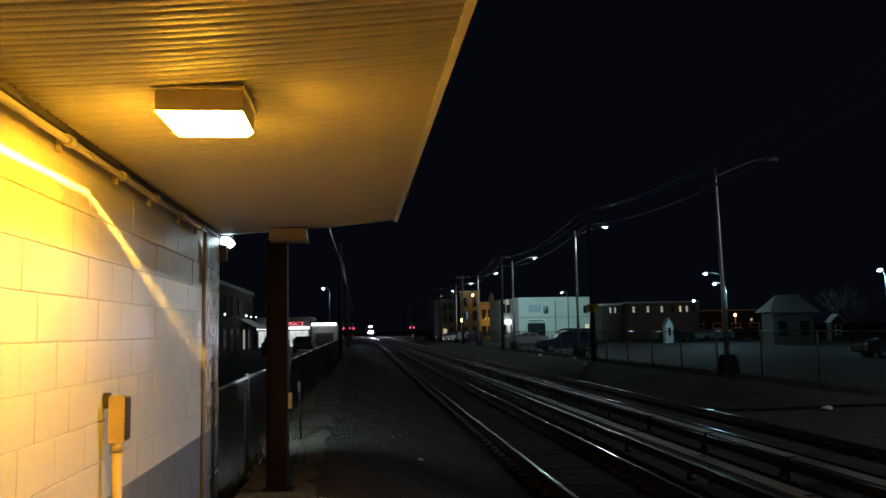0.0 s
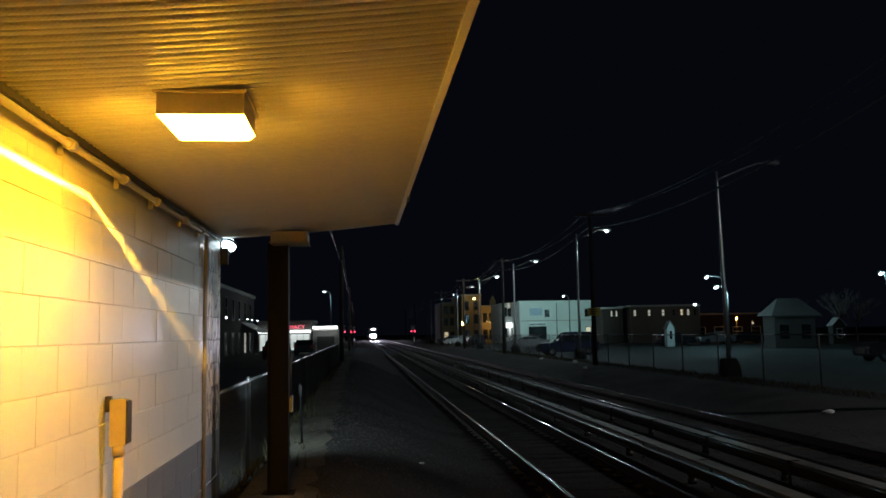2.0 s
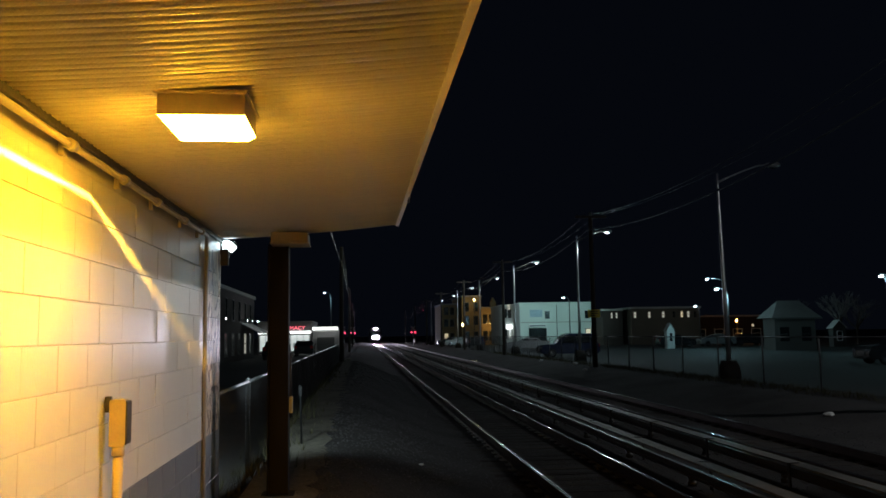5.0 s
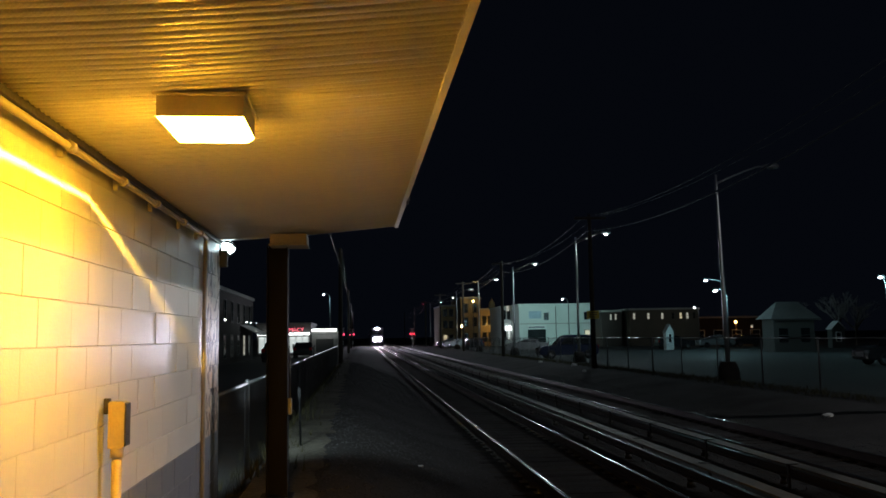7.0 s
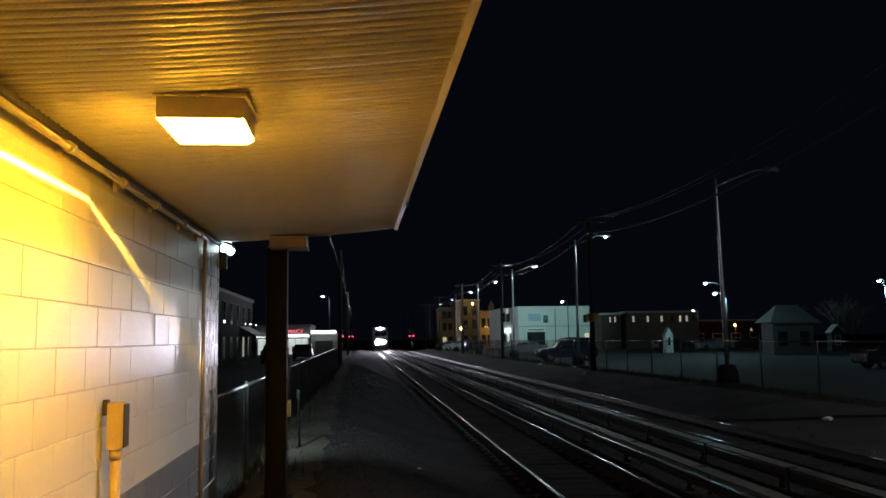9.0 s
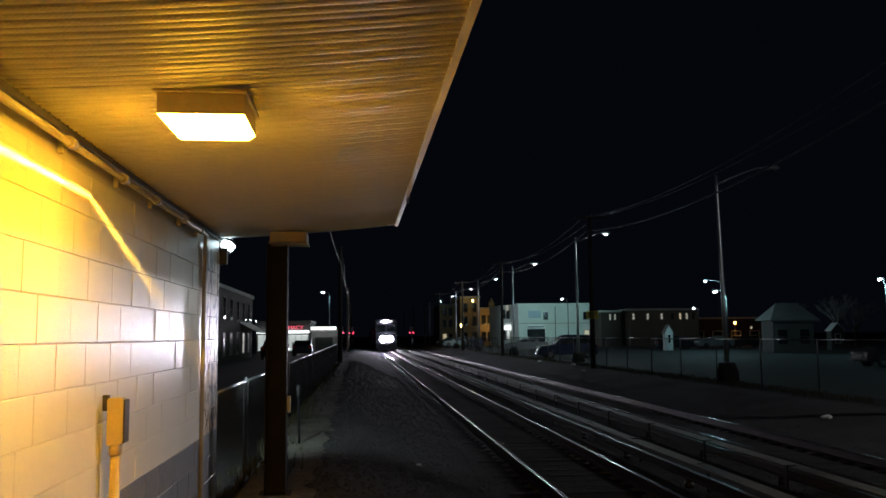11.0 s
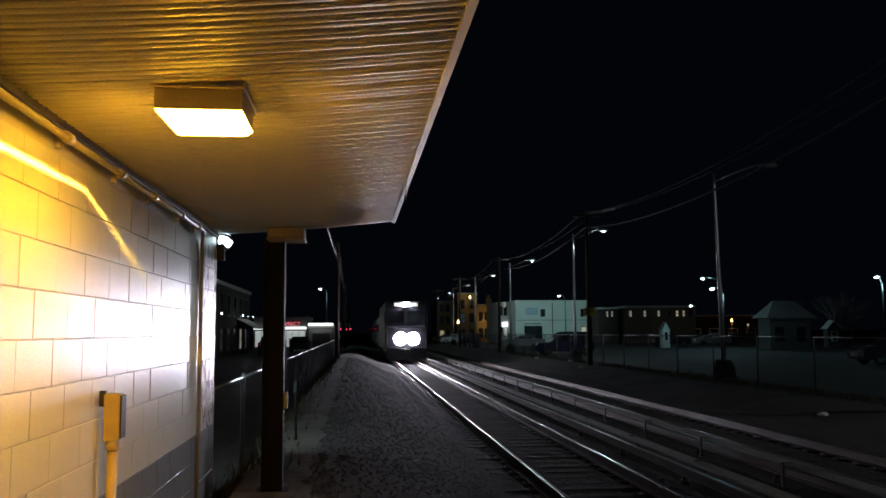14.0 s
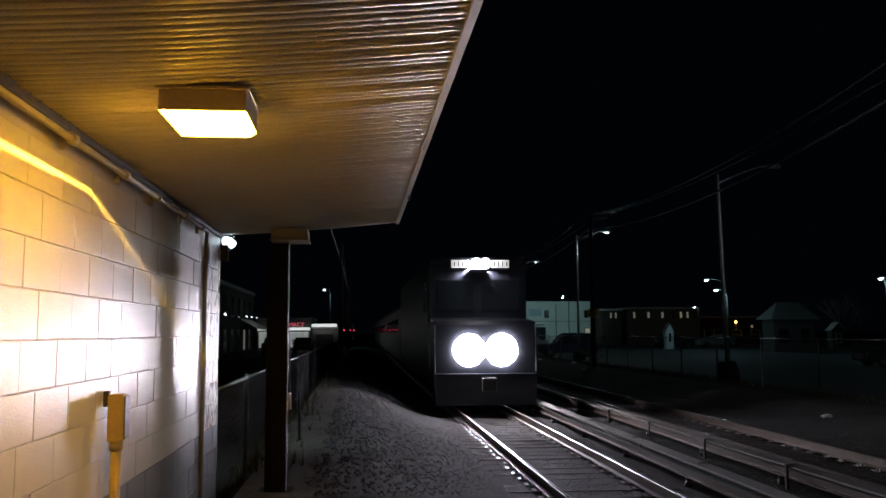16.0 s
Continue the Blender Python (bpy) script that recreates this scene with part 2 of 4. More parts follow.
def prism(bm, outline, axis, lo, hi):
    """An outline of (u, v) pairs swept along an axis: x gives (y, z), y gives (x, z), z gives (x, y)."""
    def at(u, v, w):
        return {"x": (w, u, v), "y": (u, w, v), "z": (u, v, w)}[axis]
    a = [bm.verts.new(at(u, v, lo)) for u, v in outline]
    b = [bm.verts.new(at(u, v, hi)) for u, v in outline]
    n = len(outline)
    for i in range(n):
        bm.faces.new((a[i], a[(i + 1) % n], b[(i + 1) % n], b[i]))
    bm.faces.new(a[::-1])
    bm.faces.new(b)
    return bm


def disc(bm, centre, radius, facing, sides=20, depth=0.0):
    c, w = Vector(centre), Vector(facing).normalized()
    s = w.cross(Vector((0, 0, 1)))
    s = s.normalized() if s.length > 1e-3 else Vector((1, 0, 0))
    u = s.cross(w)
    ring = [bm.verts.new(c + (s * math.cos(a) + u * math.sin(a)) * radius) for a in (2 * math.pi * k / sides for k in range(sides))]
    mid = bm.verts.new(c + w * depth)
    for k in range(sides):
        bm.faces.new((ring[k], ring[(k + 1) % sides], mid))
    return bm


def mesh_of(bm, name, mat):
    bmesh.ops.recalc_face_normals(bm, faces=bm.faces[:])
    me = bpy.data.meshes.new(name)
    bm.to_mesh(me)
    bm.free()
    me.materials.append(mat)
    return me


def part(name, bm, mat, parent=None, label=""):
    ob = new(name, mesh_of(bm, name, mat))
    if parent is not None:
        ob.parent = parent
    if label:
        tagged(ob, label)
    return ob


def piece(name, me, parent, m):
    ob = new(name, me)
    ob.parent = parent
    ob.matrix_basis = m
    return ob


def thing(name, m, label, category, group="", kind=""):
    ob = new(name)
    ob.matrix_basis = m
    return tagged(ob, label, category, group, kind)


def B():
    return bmesh.new()


def smooth(a, b, v):
    t = min(1, max(0, (v - a) / (b - a)))
    return t * t * (3 - 2 * t)


WALL_X, WALL_END, CEIL = -1.295, 8.14, 3.207
SKEW = 0.006


def tx(x, y):
    """The tracks run a little to the right of the building's line."""
    return x + SKEW * (y - 12)


def ground_z(x, y):
    u = x - SKEW * (y - 12)
    left = 0.86 * (1 - smooth(-0.5, 2.15, u)) * (1 - 0.6 * smooth(45, 120, y))
    left -= 0.30 * (1 - smooth(-1.32, -1.12, u)) * (1 - 0.6 * smooth(45, 120, y))
    right = 0.38 * smooth(9.6, 12.6, u)
    z = left + right - 0.055 * smooth(1.9, 2.3, u) * (1 - smooth(9.3, 9.8, u))
    if y < 70 and -6 < x < 14:
        z += 0.012 * noise.noise(Vector((x * 1.1, y * 1.1, 0))) * (0.4 if 2 < u < 9.3 else 1)
    return z


# ------------------------------------------------------------------ ground
def build_ground():
    xs = [-900, -300, -120, -60, -30, -15, -8, -5, -4] + [(-3 + 0.25 * i) for i in range(70)] + [15, 16, 18, 22, 30, 45, 70, 120, 300, 900]
    ys = [-60, -20, -8] + [-4 + 0.4 * i for i in range(90)] + [33 + 1.5 * i for i in range(40)] + [95, 105, 120, 140, 170, 210, 260, 330, 420, 600, 1000, 1800]
    bm = B()
    grid = [[bm.verts.new((x, y, ground_z(x, y))) for x in xs] for y in ys]
    for j in range(len(ys) - 1):
        for i in range(len(xs) - 1):
            f = bm.faces.new((grid[j][i], grid[j][i + 1], grid[j + 1][i + 1], grid[j + 1][i]))
            f.smooth = True
    tagged(part("ground", bm, M_GROUND), "dark cinder and dirt ground beside the railway tracks", "ground", kind="structure")


def sheet(name, x0, x1, y0, y1, dz, mat, label, nx=2, ny=20, wander=0.0):
    bm = B()
    g = [[bm.verts.new((x0 + (x1 - x0) * i / nx, y0 + (y1 - y0) * j / ny, 0)) for i in range(nx + 1)] for j in range(ny + 1)]
    for row in g:
        for v in row:
            if wander and v.co.x > x1 - 0.01:
                v.co.x += wander * noise.noise(Vector((v.co.y * 1.7, 3.0, 0))) + 0.4 * wander * noise.noise(Vector((v.co.y * 6, 7.0, 0)))
            v.co.z = ground_z(v.co.x, v.co.y) + dz
    for j in range(ny):
        for i in range(nx):
            bm.faces.new((g[j][i], g[j][i + 1], g[j + 1][i + 1], g[j + 1][i]))
    return tagged(part(name, bm, mat), label, name.split("_")[0], kind="structure")


build_ground()
sheet("dirt_path", -1.28, -0.42, 6.6, 58, 0.008, M_DIRT, "pale trodden dirt strip along the fence", 4, 260, 0.28)
sheet("parking_lot", 14.6, 110, -10, 150, 0.012, M_ASPHALT, "worn dark asphalt parking lot behind a chain-link fence", 12, 30)
sheet("side_road", -60, -4.0, 12, 95, 0.03, M_ASPHALT, "dark asphalt street beside the tracks", 10, 20)


# ------------------------------------------------------------------ station wall
def soffit_z(x):
    d = x - WALL_X
    return CEIL + 0.045 * d + 0.022 * d * d


def build_station():
    wall = thing("wall_west", pose(WALL_X, 0, 0), "cream-painted concrete block station wall with grey base", "wall", kind="structure")
    bm = B()
    box(bm, -0.2, -0.006, -6, WALL_END - 0.004, 0.3, CEIL + 0.1)
    part("joint_bed", bm, M_MORTAR, wall, "painted mortar joints")
    length, height = 0.4064, 0.2032
    z_line = 2.284 - 0.0214  # one bed joint
    meshes = {}

    def block_mesh(size, look_key):
        key = (round(size, 3), look_key)
        if key not in meshes:
            bm = B()
            box(bm, -0.05, 0.0, 0.0013, size - 0.0013, 0.0015, height - 0.0015, 0.003)
            meshes[key] = mesh_of(bm, "block", (M_BLOCK, M_GREY, M_PEEL)[look_key])
        return meshes[key]
    rnd = random.Random(4)
    for row in range(-9, 6):
        z0 = z_line + row * height
        if z0 + height > CEIL + 0.06:
            continue
        y0 = 3.4246 if row % 2 else 3.594 - length
        y0 -= 4 * length
        grey = z0 + height < 1.47
        y = y0
        while y < WALL_END - 0.02:
            size = min(length, WALL_END - y)
            look_key = 1 if grey else (2 if y > 7.1 else 0)
            piece("block", block_mesh(size, look_key), wall,
                  pose(rnd.uniform(-0.001, 0.0015), y, z0, rnd.uniform(-0.2, 0.2), rnd.uniform(-0.3, 0.3), rnd.uniform(-0.3, 0.3)))
            y += length
    bm = B()
    box(bm, -4.0, -0.21, WALL_END - 0.2, WALL_END, 0.3, CEIL + 0.1)
    tagged(part("wall_north", bm, M_PEEL), "rough weathered end wall of the station", "wall", kind="structure").location = (WALL_X, 0, 0)
    # blocks below the roof meet a dark gap trim
    bm = B()
    box(bm, 0.0, 0.035, -6, 8.0, CEIL - 0.035, CEIL + 0.02, 0.006)
    tagged(part("trim", bm, M_IRON), "dark trim strip under the soffit", "trim", kind="structure").location = (WALL_X + 0.003, 0, 0)


build_station()


def build_canopy():
    # ribbed metal soffit: deep grooves across the canopy, each strip about 11 cm
    x0, x1, y0, y1 = WALL_X + 0.002, 0.36, -4.009, 8.05
    canopy = thing("ceiling", pose(0, 0, 0), "ribbed metal canopy soffit lit orange by a lamp", "ceiling", kind="structure")
    bm = B()
    xs = [x0 + (x1 - x0) * i / 12 for i in range(13)]
    prof = []
    y = y0
    rnd = random.Random(2)
    while y < y1 - 0.1:
        d = rnd.uniform(-0.0012, 0.0012)
        prof += [(y - 0.006, 0.018), (y + 0.003, 0.018), (y + 0.012, 0.002), (y + 0.022, -0.002), (y + 0.034, -0.003 + d), (y + 0.045, 0.0), (y + 0.051, 0.008),
                 (y + 0.056, 0.008), (y + 0.062, 0.0), (y + 0.074, -0.003 + d), (y + 0.088, -0.002), (y + 0.097, 0.002)]
        y += 0.111
    prof.append((y1, 0.0))
    rows = [[bm.verts.new((x, yy, soffit_z(x) + dz)) for x in xs] for yy, dz in prof]
    for r0, r1 in zip(rows, rows[1:]):
        for i in range(len(xs) - 1):
            bm.faces.new((r0[i], r0[i + 1], r1[i + 1], r1[i]))
    part("soffit", bm, M_SOFFIT, canopy)
    bm = B()
    prism(bm, [(x0, soffit_z(x0) + 0.04), (x1, soffit_z(x1) + 0.04), (x1, soffit_z(x1) + 0.2), (x0, soffit_z(x0) + 0.26)], "y", y0, y1)
    part("roof_deck", bm, M_ROOF, canopy)
    # fascia with a folded lower lip, in lengths that meet at joints
    for k, (a, b) in enumerate(((-4.0, 1.0), (1.003, 3.05), (3.053, 6.1), (6.103, 8.05))):
        bm = B()
        zl = soffit_z(x1)
        prism(bm, [(x1, zl - 0.012), (x1 + 0.03, zl - 0.016), (x1 + 0.034, zl - 0.006), (x1 + 0.016, zl + 0.004),
                   (x1 + 0.016, zl + 0.2), (x1, zl + 0.2)], "y", a, b)
        part("fascia", bm, M_TRIM, canopy)
    bm = B()
    prism(bm, [(x0, soffit_z(x0) + 0.002), (x1, soffit_z(x1) + 0.002), (x1, soffit_z(x1) + 0.2), (x0, soffit_z(x0) + 0.26)], "y", y1 + 0.002, y1 + 0.02)
    part("end_fascia", bm, M_TRIM, canopy)
    bm = B()
    tube(bm, [(x1 + 0.03, 6.35, soffit_z(x1) - 0.02), (x1 + 0.03, 6.35, soffit_z(x1) + 0.03)], 0.012)
    tube(bm, [(x1 + 0.03, 6.43, soffit_z(x1) - 0.04), (x1 + 0.03, 6.43, soffit_z(x1) + 0.03)], 0.01)
    part("hook", bm, M_IRON, canopy)


build_canopy()


def build_canopy_lamp():
    cx, cy = -0.60, 3.44
    t = thing("ceiling_lamp", pose(cx, cy, 3.236), "square brown ceiling lamp with glowing lens under the canopy", "lamp")
    w, d = 0.165, 0.18
    bm = B()
    box(bm, -w - 0.014, w + 0.014, -d - 0.014, d + 0.014, -0.012, 0.004, 0.003)
    part("mounting_plate", bm, M_HOUSING, t)
    bm = B()
    for x0, x1, y0, y1 in ((-w, -w + 0.005, -d, d), (w - 0.005, w, -d, d), (-w + 0.005, w - 0.005, -d, -d + 0.005), (-w + 0.005, w - 0.005, d - 0.005, d)):
        box(bm, x0, x1, y0, y1, -0.089, -0.012)
    part("housing", bm, M_HOUSING, t)
    bm = B()
    rings = []
    for z, k in ((-0.0935, 0.99), (-0.0945, 1.0), (-0.118, 0.86), (-0.122, 0.8)):
        rings.append([bm.verts.new((x * w * k, y * d * k, z)) for x, y in ((-1, -1), (1, -1), (1, 1), (-1, 1))])
    for r0, r1 in zip(rings, rings[1:]):
        for i in range(4):
            bm.faces.new((r0[i], r0[(i + 1) % 4], r1[(i + 1) % 4], r1[i]))
    bm.faces.new(rings[-1])
    bm.faces.new(rings[0][::-1])
    part("lens", bm, M_LENS, t, "glowing yellow-white drop lens")
    bm = B()
    bmesh.ops.create_icosphere(bm, subdivisions=2, radius=0.0048, matrix=Matrix.Translation((0, 0.0, -0.040)))
    part("bulb", bm, M_BULB, t, "small bare bulb inside the housing")
    # black plate added to keep stray bulb light out of the slit
    bm = B()
    box(bm, -w * 0.985, w * 0.985, -d * 0.985, d * 0.985, -0.0932, -0.0922)
    part("baffle", bm, M_BLACK, t)
    # added strips block the slit, except where its streak meets the wall
    bm = B()
    for x0, x1, y0, y1 in ((w - 0.004, w - 0.001, -d, d), (-w, w - 0.005, -d + 0.001, -d + 0.004), (-0.025, w - 0.005, d - 0.004, d - 0.001)):
        box(bm, x0, x1, y0, y1, -0.0955, -0.0885)
    part("gasket", bm, M_BLACK, t)
    bm = B()
    tube(bm, [(0, 0, -0.012), (0, 0, -0.032)], 0.012, 10)
    part("socket", bm, M_WHITE, t)


build_canopy_lamp()


def build_wall_fittings():
    c = thing("conduit_box", pose(WALL_X, 4.53, 1.745), "tan metal conduit box on the block wall", "electrical box")
    bm = B()
    prism(bm, [(0.034, 0.0), (0.104, 0.0), (0.116, 0.02), (0.116, 0.215), (0.106, 0.235), (0.04, 0.235), (0.034, 0.228)], "y", -0.036, 0.036)
    part("box_body", bm, M_BOXPAINT, c)
    bm = B()
    prism(bm, [(0.1165, 0.008), (0.124, 0.012), (0.124, 0.222), (0.1165, 0.228)], "y", -0.044, 0.044)
    part("cover", bm, M_IRON, c, "darker gasketed cover plate")
    bm = B()
    box(bm, 0.003, 0.033, -0.012, 0.022, 0.17, 0.25, 0.003)
    part("back_plate", bm, M_IRON, c)
    bm = B()
    tube(bm, [(0.072, 0, -1.1), (0.072, 0, -0.05)], 0.026, 14)
    part("conduit", bm, M_BOXPAINT, c)
    bm = B()
    tube(bm, [(0.072, 0, -0.05), (0.072, 0, -0.001)], 0.033, 14)
    part("coupling", bm, M_BOXPAINT, c)

    p = thing("wall_pipe", pose(WALL_X, 0, 0), "painted conduit pipe along the wall top and down its edge", "pipe")
    bm = B()
    tube(bm, [(0.055, -4, CEIL - 0.075), (0.052, 7.1, CEIL - 0.075), (0.03, 7.22, CEIL - 0.095), (0.019, 7.26, CEIL - 0.17),
              (0.019, 7.26, 0.6)], 0.017, 10)
    part("pipe_run", bm, M_PIPE, p)
    for y in (3.75, 4.6, 5.35, 6.2, 6.85):
        bm = B()
        tube(bm, [(0.055, y - 0.03, CEIL - 0.075), (0.055, y + 0.03, CEIL - 0.075)], 0.027, 10)
        part("coupling", bm, M_PIPE, p)
        bm = B()
        box(bm, 0.004, 0.03, y - 0.015, y + 0.015, CEIL - 0.125, CEIL - 0.04, 0.003)
        part("strap", bm, M_PIPE, p)

    f = thing("floodlight", pose(WALL_X + 0.02, WALL_END, 3.07), "small white floodlight on the corner of the wall", "light")
    bm = B()
    box(bm, -0.06, 0.05, 0.003, 0.05, -0.1, 0.06, 0.006)
    part("bracket", bm, M_IRON, f)
    bm = B()
    tube(bm, [(0.0, 0.05, -0.03), (0.03, 0.13, 0.03), (0.04, 0.14, 0.1), (0.045, 0.26, 0.1)], [0.02, 0.03, 0.075, 0.05], 12)
    part("lamp_head", bm, M_IRON, f)
    bm = B()
    disc(bm, (0.04, 0.12, 0.1), 0.068, (0.15, -1, 0.1), depth=0.045)
    part("bulb", bm, M_FLOOD, f)
    lamp("floodlight_beam", look((WALL_X - 0.05, WALL_END + 0.5, 3.1), (-7, 22, 0.5)), 520, (0.75, 0.95, 1.0), 0.05, 120)


build_wall_fittings()


def build_canopy_post():
    t = thing("canopy_post", pose(-0.735, 7.98, ground_z(-0.735, 7.98) - 0.02), "brown painted steel post under the canopy", "post")
    h = soffit_z(-0.735) - t.location.z - 0.10
    bm = B()
    o = [(-0.095, -0.09), (-0.083, -0.09), (-0.083, -0.006), (0.083, -0.006), (0.083, -0.09), (0.095, -0.09),
         (0.095, 0.09), (0.083, 0.09), (0.083, 0.006), (-0.083, 0.006), (-0.083, 0.09), (-0.095, 0.09)]
    prism(bm, o, "z", 0.03, h)
    part("column", bm, M_POST, t)
    bm = B()
    box(bm, -0.15, 0.15, -0.14, 0.14, 0.0, 0.03, 0.004)
    part("base_plate", bm, M_POST, t)
    bm = B()
    box(bm, 0.097, 0.13, -0.03, 0.03, 0.75, 0.9, 0.004)
    part("switch_box", bm, M_GALV, t)
    bm = B()
    tube(bm, [(0.11, 0, 0.9), (0.11, 0, 1.3)], 0.008, 6)
    part("cable", bm, M_CABLE, t)
    b = thing("canopy_beam", pose(-0.735, 7.98, soffit_z(-0.735)), "tan boxed beam end under the canopy soffit", "beam")
    bm = B()
    box(bm, -0.05, 0.28, -0.28, 0.06, -0.1, -0.004, 0.006)
    part("beam_box", bm, M_BEAM, b)
    bm = B()
    box(bm, -0.06, 0.29, -0.29, 0.07, -0.112, -0.101, 0.003)
    part("beam_flange", bm, M_BEAM, b)


build_canopy_post()
# slab added out of view, to bounce lamp light onto the soffit
bm = B()
box(bm, WALL_X + 0.005, 0.45, -4, 6.3, 0.5, 0.9, 0.02)
tagged(part("platform_slab", bm, M_BOUNCE), "unseen pale slab added to bounce light up to the soffit", "platform", kind="structure")


# ------------------------------------------------------------------ tracks
def build_track(x, y0, y1, tie_to, name, label):
    t = thing(name, pose(0, 0, 0), label, "track", kind="structure")
    ang = -math.degrees(math.atan(SKEW))
    for rx in (x - 0.755, x + 0.755):
        bm = B()
        o = [(-0.07, -0.03), (0.07, -0.03), (0.07, -0.018), (0.012, 0.0), (0.012, 0.105), (0.034, 0.112), (0.036, 0.143), (0.03, 0.149),
             (-0.03, 0.149), (-0.036, 0.143), (-0.034, 0.112), (-0.012, 0.105), (-0.012, 0.0), (-0.07, -0.018)]
        prism(bm, o, "y", y0 - 12, y1 - 12)
        r = part("rail", bm, M_RAIL, t, "rusty steel rail with polished head")
        r.matrix_basis = pose(rx, 12, 0, 0, 0, ang)
        bm = B()
        prism(bm, [(-0.018, 0.1485), (0.018, 0.1485), (0.014, 0.151), (-0.014, 0.151)], "y", y0 - 12, y1 - 12)
        h = part("rail_head", bm, M_RAILTOP, t, "polished steel rail head")
        h.matrix_basis = pose(rx, 12, 0, 0, 0, ang)
    bm = B()
    box(bm, -1.3, 1.3, -0.115, 0.115, -0.16, 0.0, 0.012)
    me = mesh_of(bm, "tie", M_TIE)
    bm = B()
    for s in (-0.755, 0.755):
        box(bm, s - 0.17, s + 0.17, -0.09, 0.09, 0.0, 0.014)
        for a in (-0.1, 0.1):
            for b in (-0.05, 0.05):
                box(bm, s + a - 0.014, s + a + 0.014, b - 0.014, b + 0.014, 0.014, 0.045)
    plate = mesh_of(bm, "tie_plate", M_PLATE)
    rnd = random.Random(7)
    y = max(y0, 3.0)
    while y < tie_to:
        m = pose(tx(x, y) + rnd.uniform(-0.03, 0.03), y + rnd.uniform(-0.02, 0.02), -0.046 + rnd.uniform(-0.006, 0.003), 0, 0, ang + rnd.uniform(-1, 1))
        piece("tie", me, t, m)
        piece("tie_plate", plate, t, m)
        y += 0.53


build_track(3.497, -6, 520, 95, "track_1", "railway track on dark wooden ties")
build_track(8.03, -6, 520, 80, "track_2", "far railway track on dark wooden ties")


def build_third_rail(x, z_top, side, name):
    t = thing(name, pose(x, 12, 0, 0, 0, -math.degrees(math.atan(SKEW))), "grey third rail with a cover board on brackets", "third rail")
    y0, y1 = -18, 300
    bm = B()
    prism(bm, [(-0.05, 0.08), (0.05, 0.08), (0.05, 0.1), (0.014, 0.11), (0.014, 0.17), (0.04, 0.18), (0.04, 0.215), (-0.04, 0.215),
               (-0.04, 0.18), (-0.014, 0.17), (-0.014, 0.11), (-0.05, 0.1)], "y", y0, y1)
    part("conductor_rail", bm, M_RAIL, t)
    y = y0
    while y < 110:
        bm = B()
        prism(bm, [(-0.11, z_top - 0.035), (0.11, z_top - 0.028), (0.11, z_top), (-0.11, z_top - 0.007)], "y", y, y + 3.03)
        part("cover_board", bm, M_COVER, t)
        y += 3.05
    bm = B()
    prism(bm, [(-0.11, z_top - 0.035), (0.11, z_top - 0.028), (0.11, z_top), (-0.11, z_top - 0.007)], "y", y, y1)
    part("cover_board", bm, M_COVER, t)
    bm = B()
    s = side
    prism(bm, [(s * 0.12, -0.05), (s * 0.15, -0.05), (s * 0.15, z_top + 0.01), (s * -0.02, z_top + 0.014), (s * -0.02, z_top + 0.002), (s * 0.12, z_top - 0.002)], "y", -0.03, 0.03)
    me = mesh_of(bm, "bracket", M_IRON)
    bm = B()
    tube(bm, [(0, 0, -0.05), (0, 0, 0.02), (0, 0, 0.021), (0, 0, 0.05), (0, 0, 0.051), (0, 0, 0.08)], [0.07, 0.07, 0.05, 0.05, 0.065, 0.06], 10)
    ins = mesh_of(bm, "insulator", M_IRON)
    y = -15
    while y < 100:
        piece("bracket", me, t, pose(0, y, 0))
        piece("insulator", ins, t, pose(0, y + 0.4, 0))
        y += 3.05


build_third_rail(5.02, 0.36, 1, "third_rail")
build_third_rail(6.5, 0.30, -1, "third_rail")


# ------------------------------------------------------------------ the train
def head_lamp(name, parent, x, y, z, radius, deep, mat, label, rim):
    """A lamp that glows at the back of a dark tube, so that it throws a beam, with an added glare ring."""
    bm = B()
    n = 20
    ring = lambda r, yy: [bm.verts.new((x + r * math.cos(2 * math.pi * k / n), yy, z + r * math.sin(2 * math.pi * k / n))) for k in range(n)]
    rings = [ring(radius * 1.02, y + deep), ring(radius * 1.02, y), ring(radius * 1.25, y), ring(radius * 1.25, y + deep)]
    for a, b in zip(rings, rings[1:]):
        for k in range(n):
            bm.faces.new((a[k], a[(k + 1) % n], b[(k + 1) % n], b[k]))
    can = part(name, bm, M_BLACK, parent, label)
    bm = B()
    disc(bm, (x, y + deep - 0.01, z), radius, (0, -1, 0), 20)
    part("lamp_filament_disc", bm, mat, can, "blazing white lamp")
    # added glowing ring, wider than the lamp, stands in for its glare
    bm = B()
    ring = lambda r, yy: [bm.verts.new((x + r * math.cos(2 * math.pi * k / n), yy, z + r * math.sin(2 * math.pi * k / n))) for k in range(n)]
    rings = [ring(radius * 1.03, y - 0.06), ring(radius * rim, y - 0.085), ring(radius * rim, y - 0.065), ring(radius * 1.03, y - 0.04)]
    for a, b in zip(rings, rings[1:] + rings[:1]):
        for k in range(n):
            bm.faces.new((a[k], a[(k + 1) % n], b[(k + 1) % n], b[k]))
    part("glare_ring", bm, M_GLARE, can, "glowing ring added to imitate the lamp's glare")
    return can


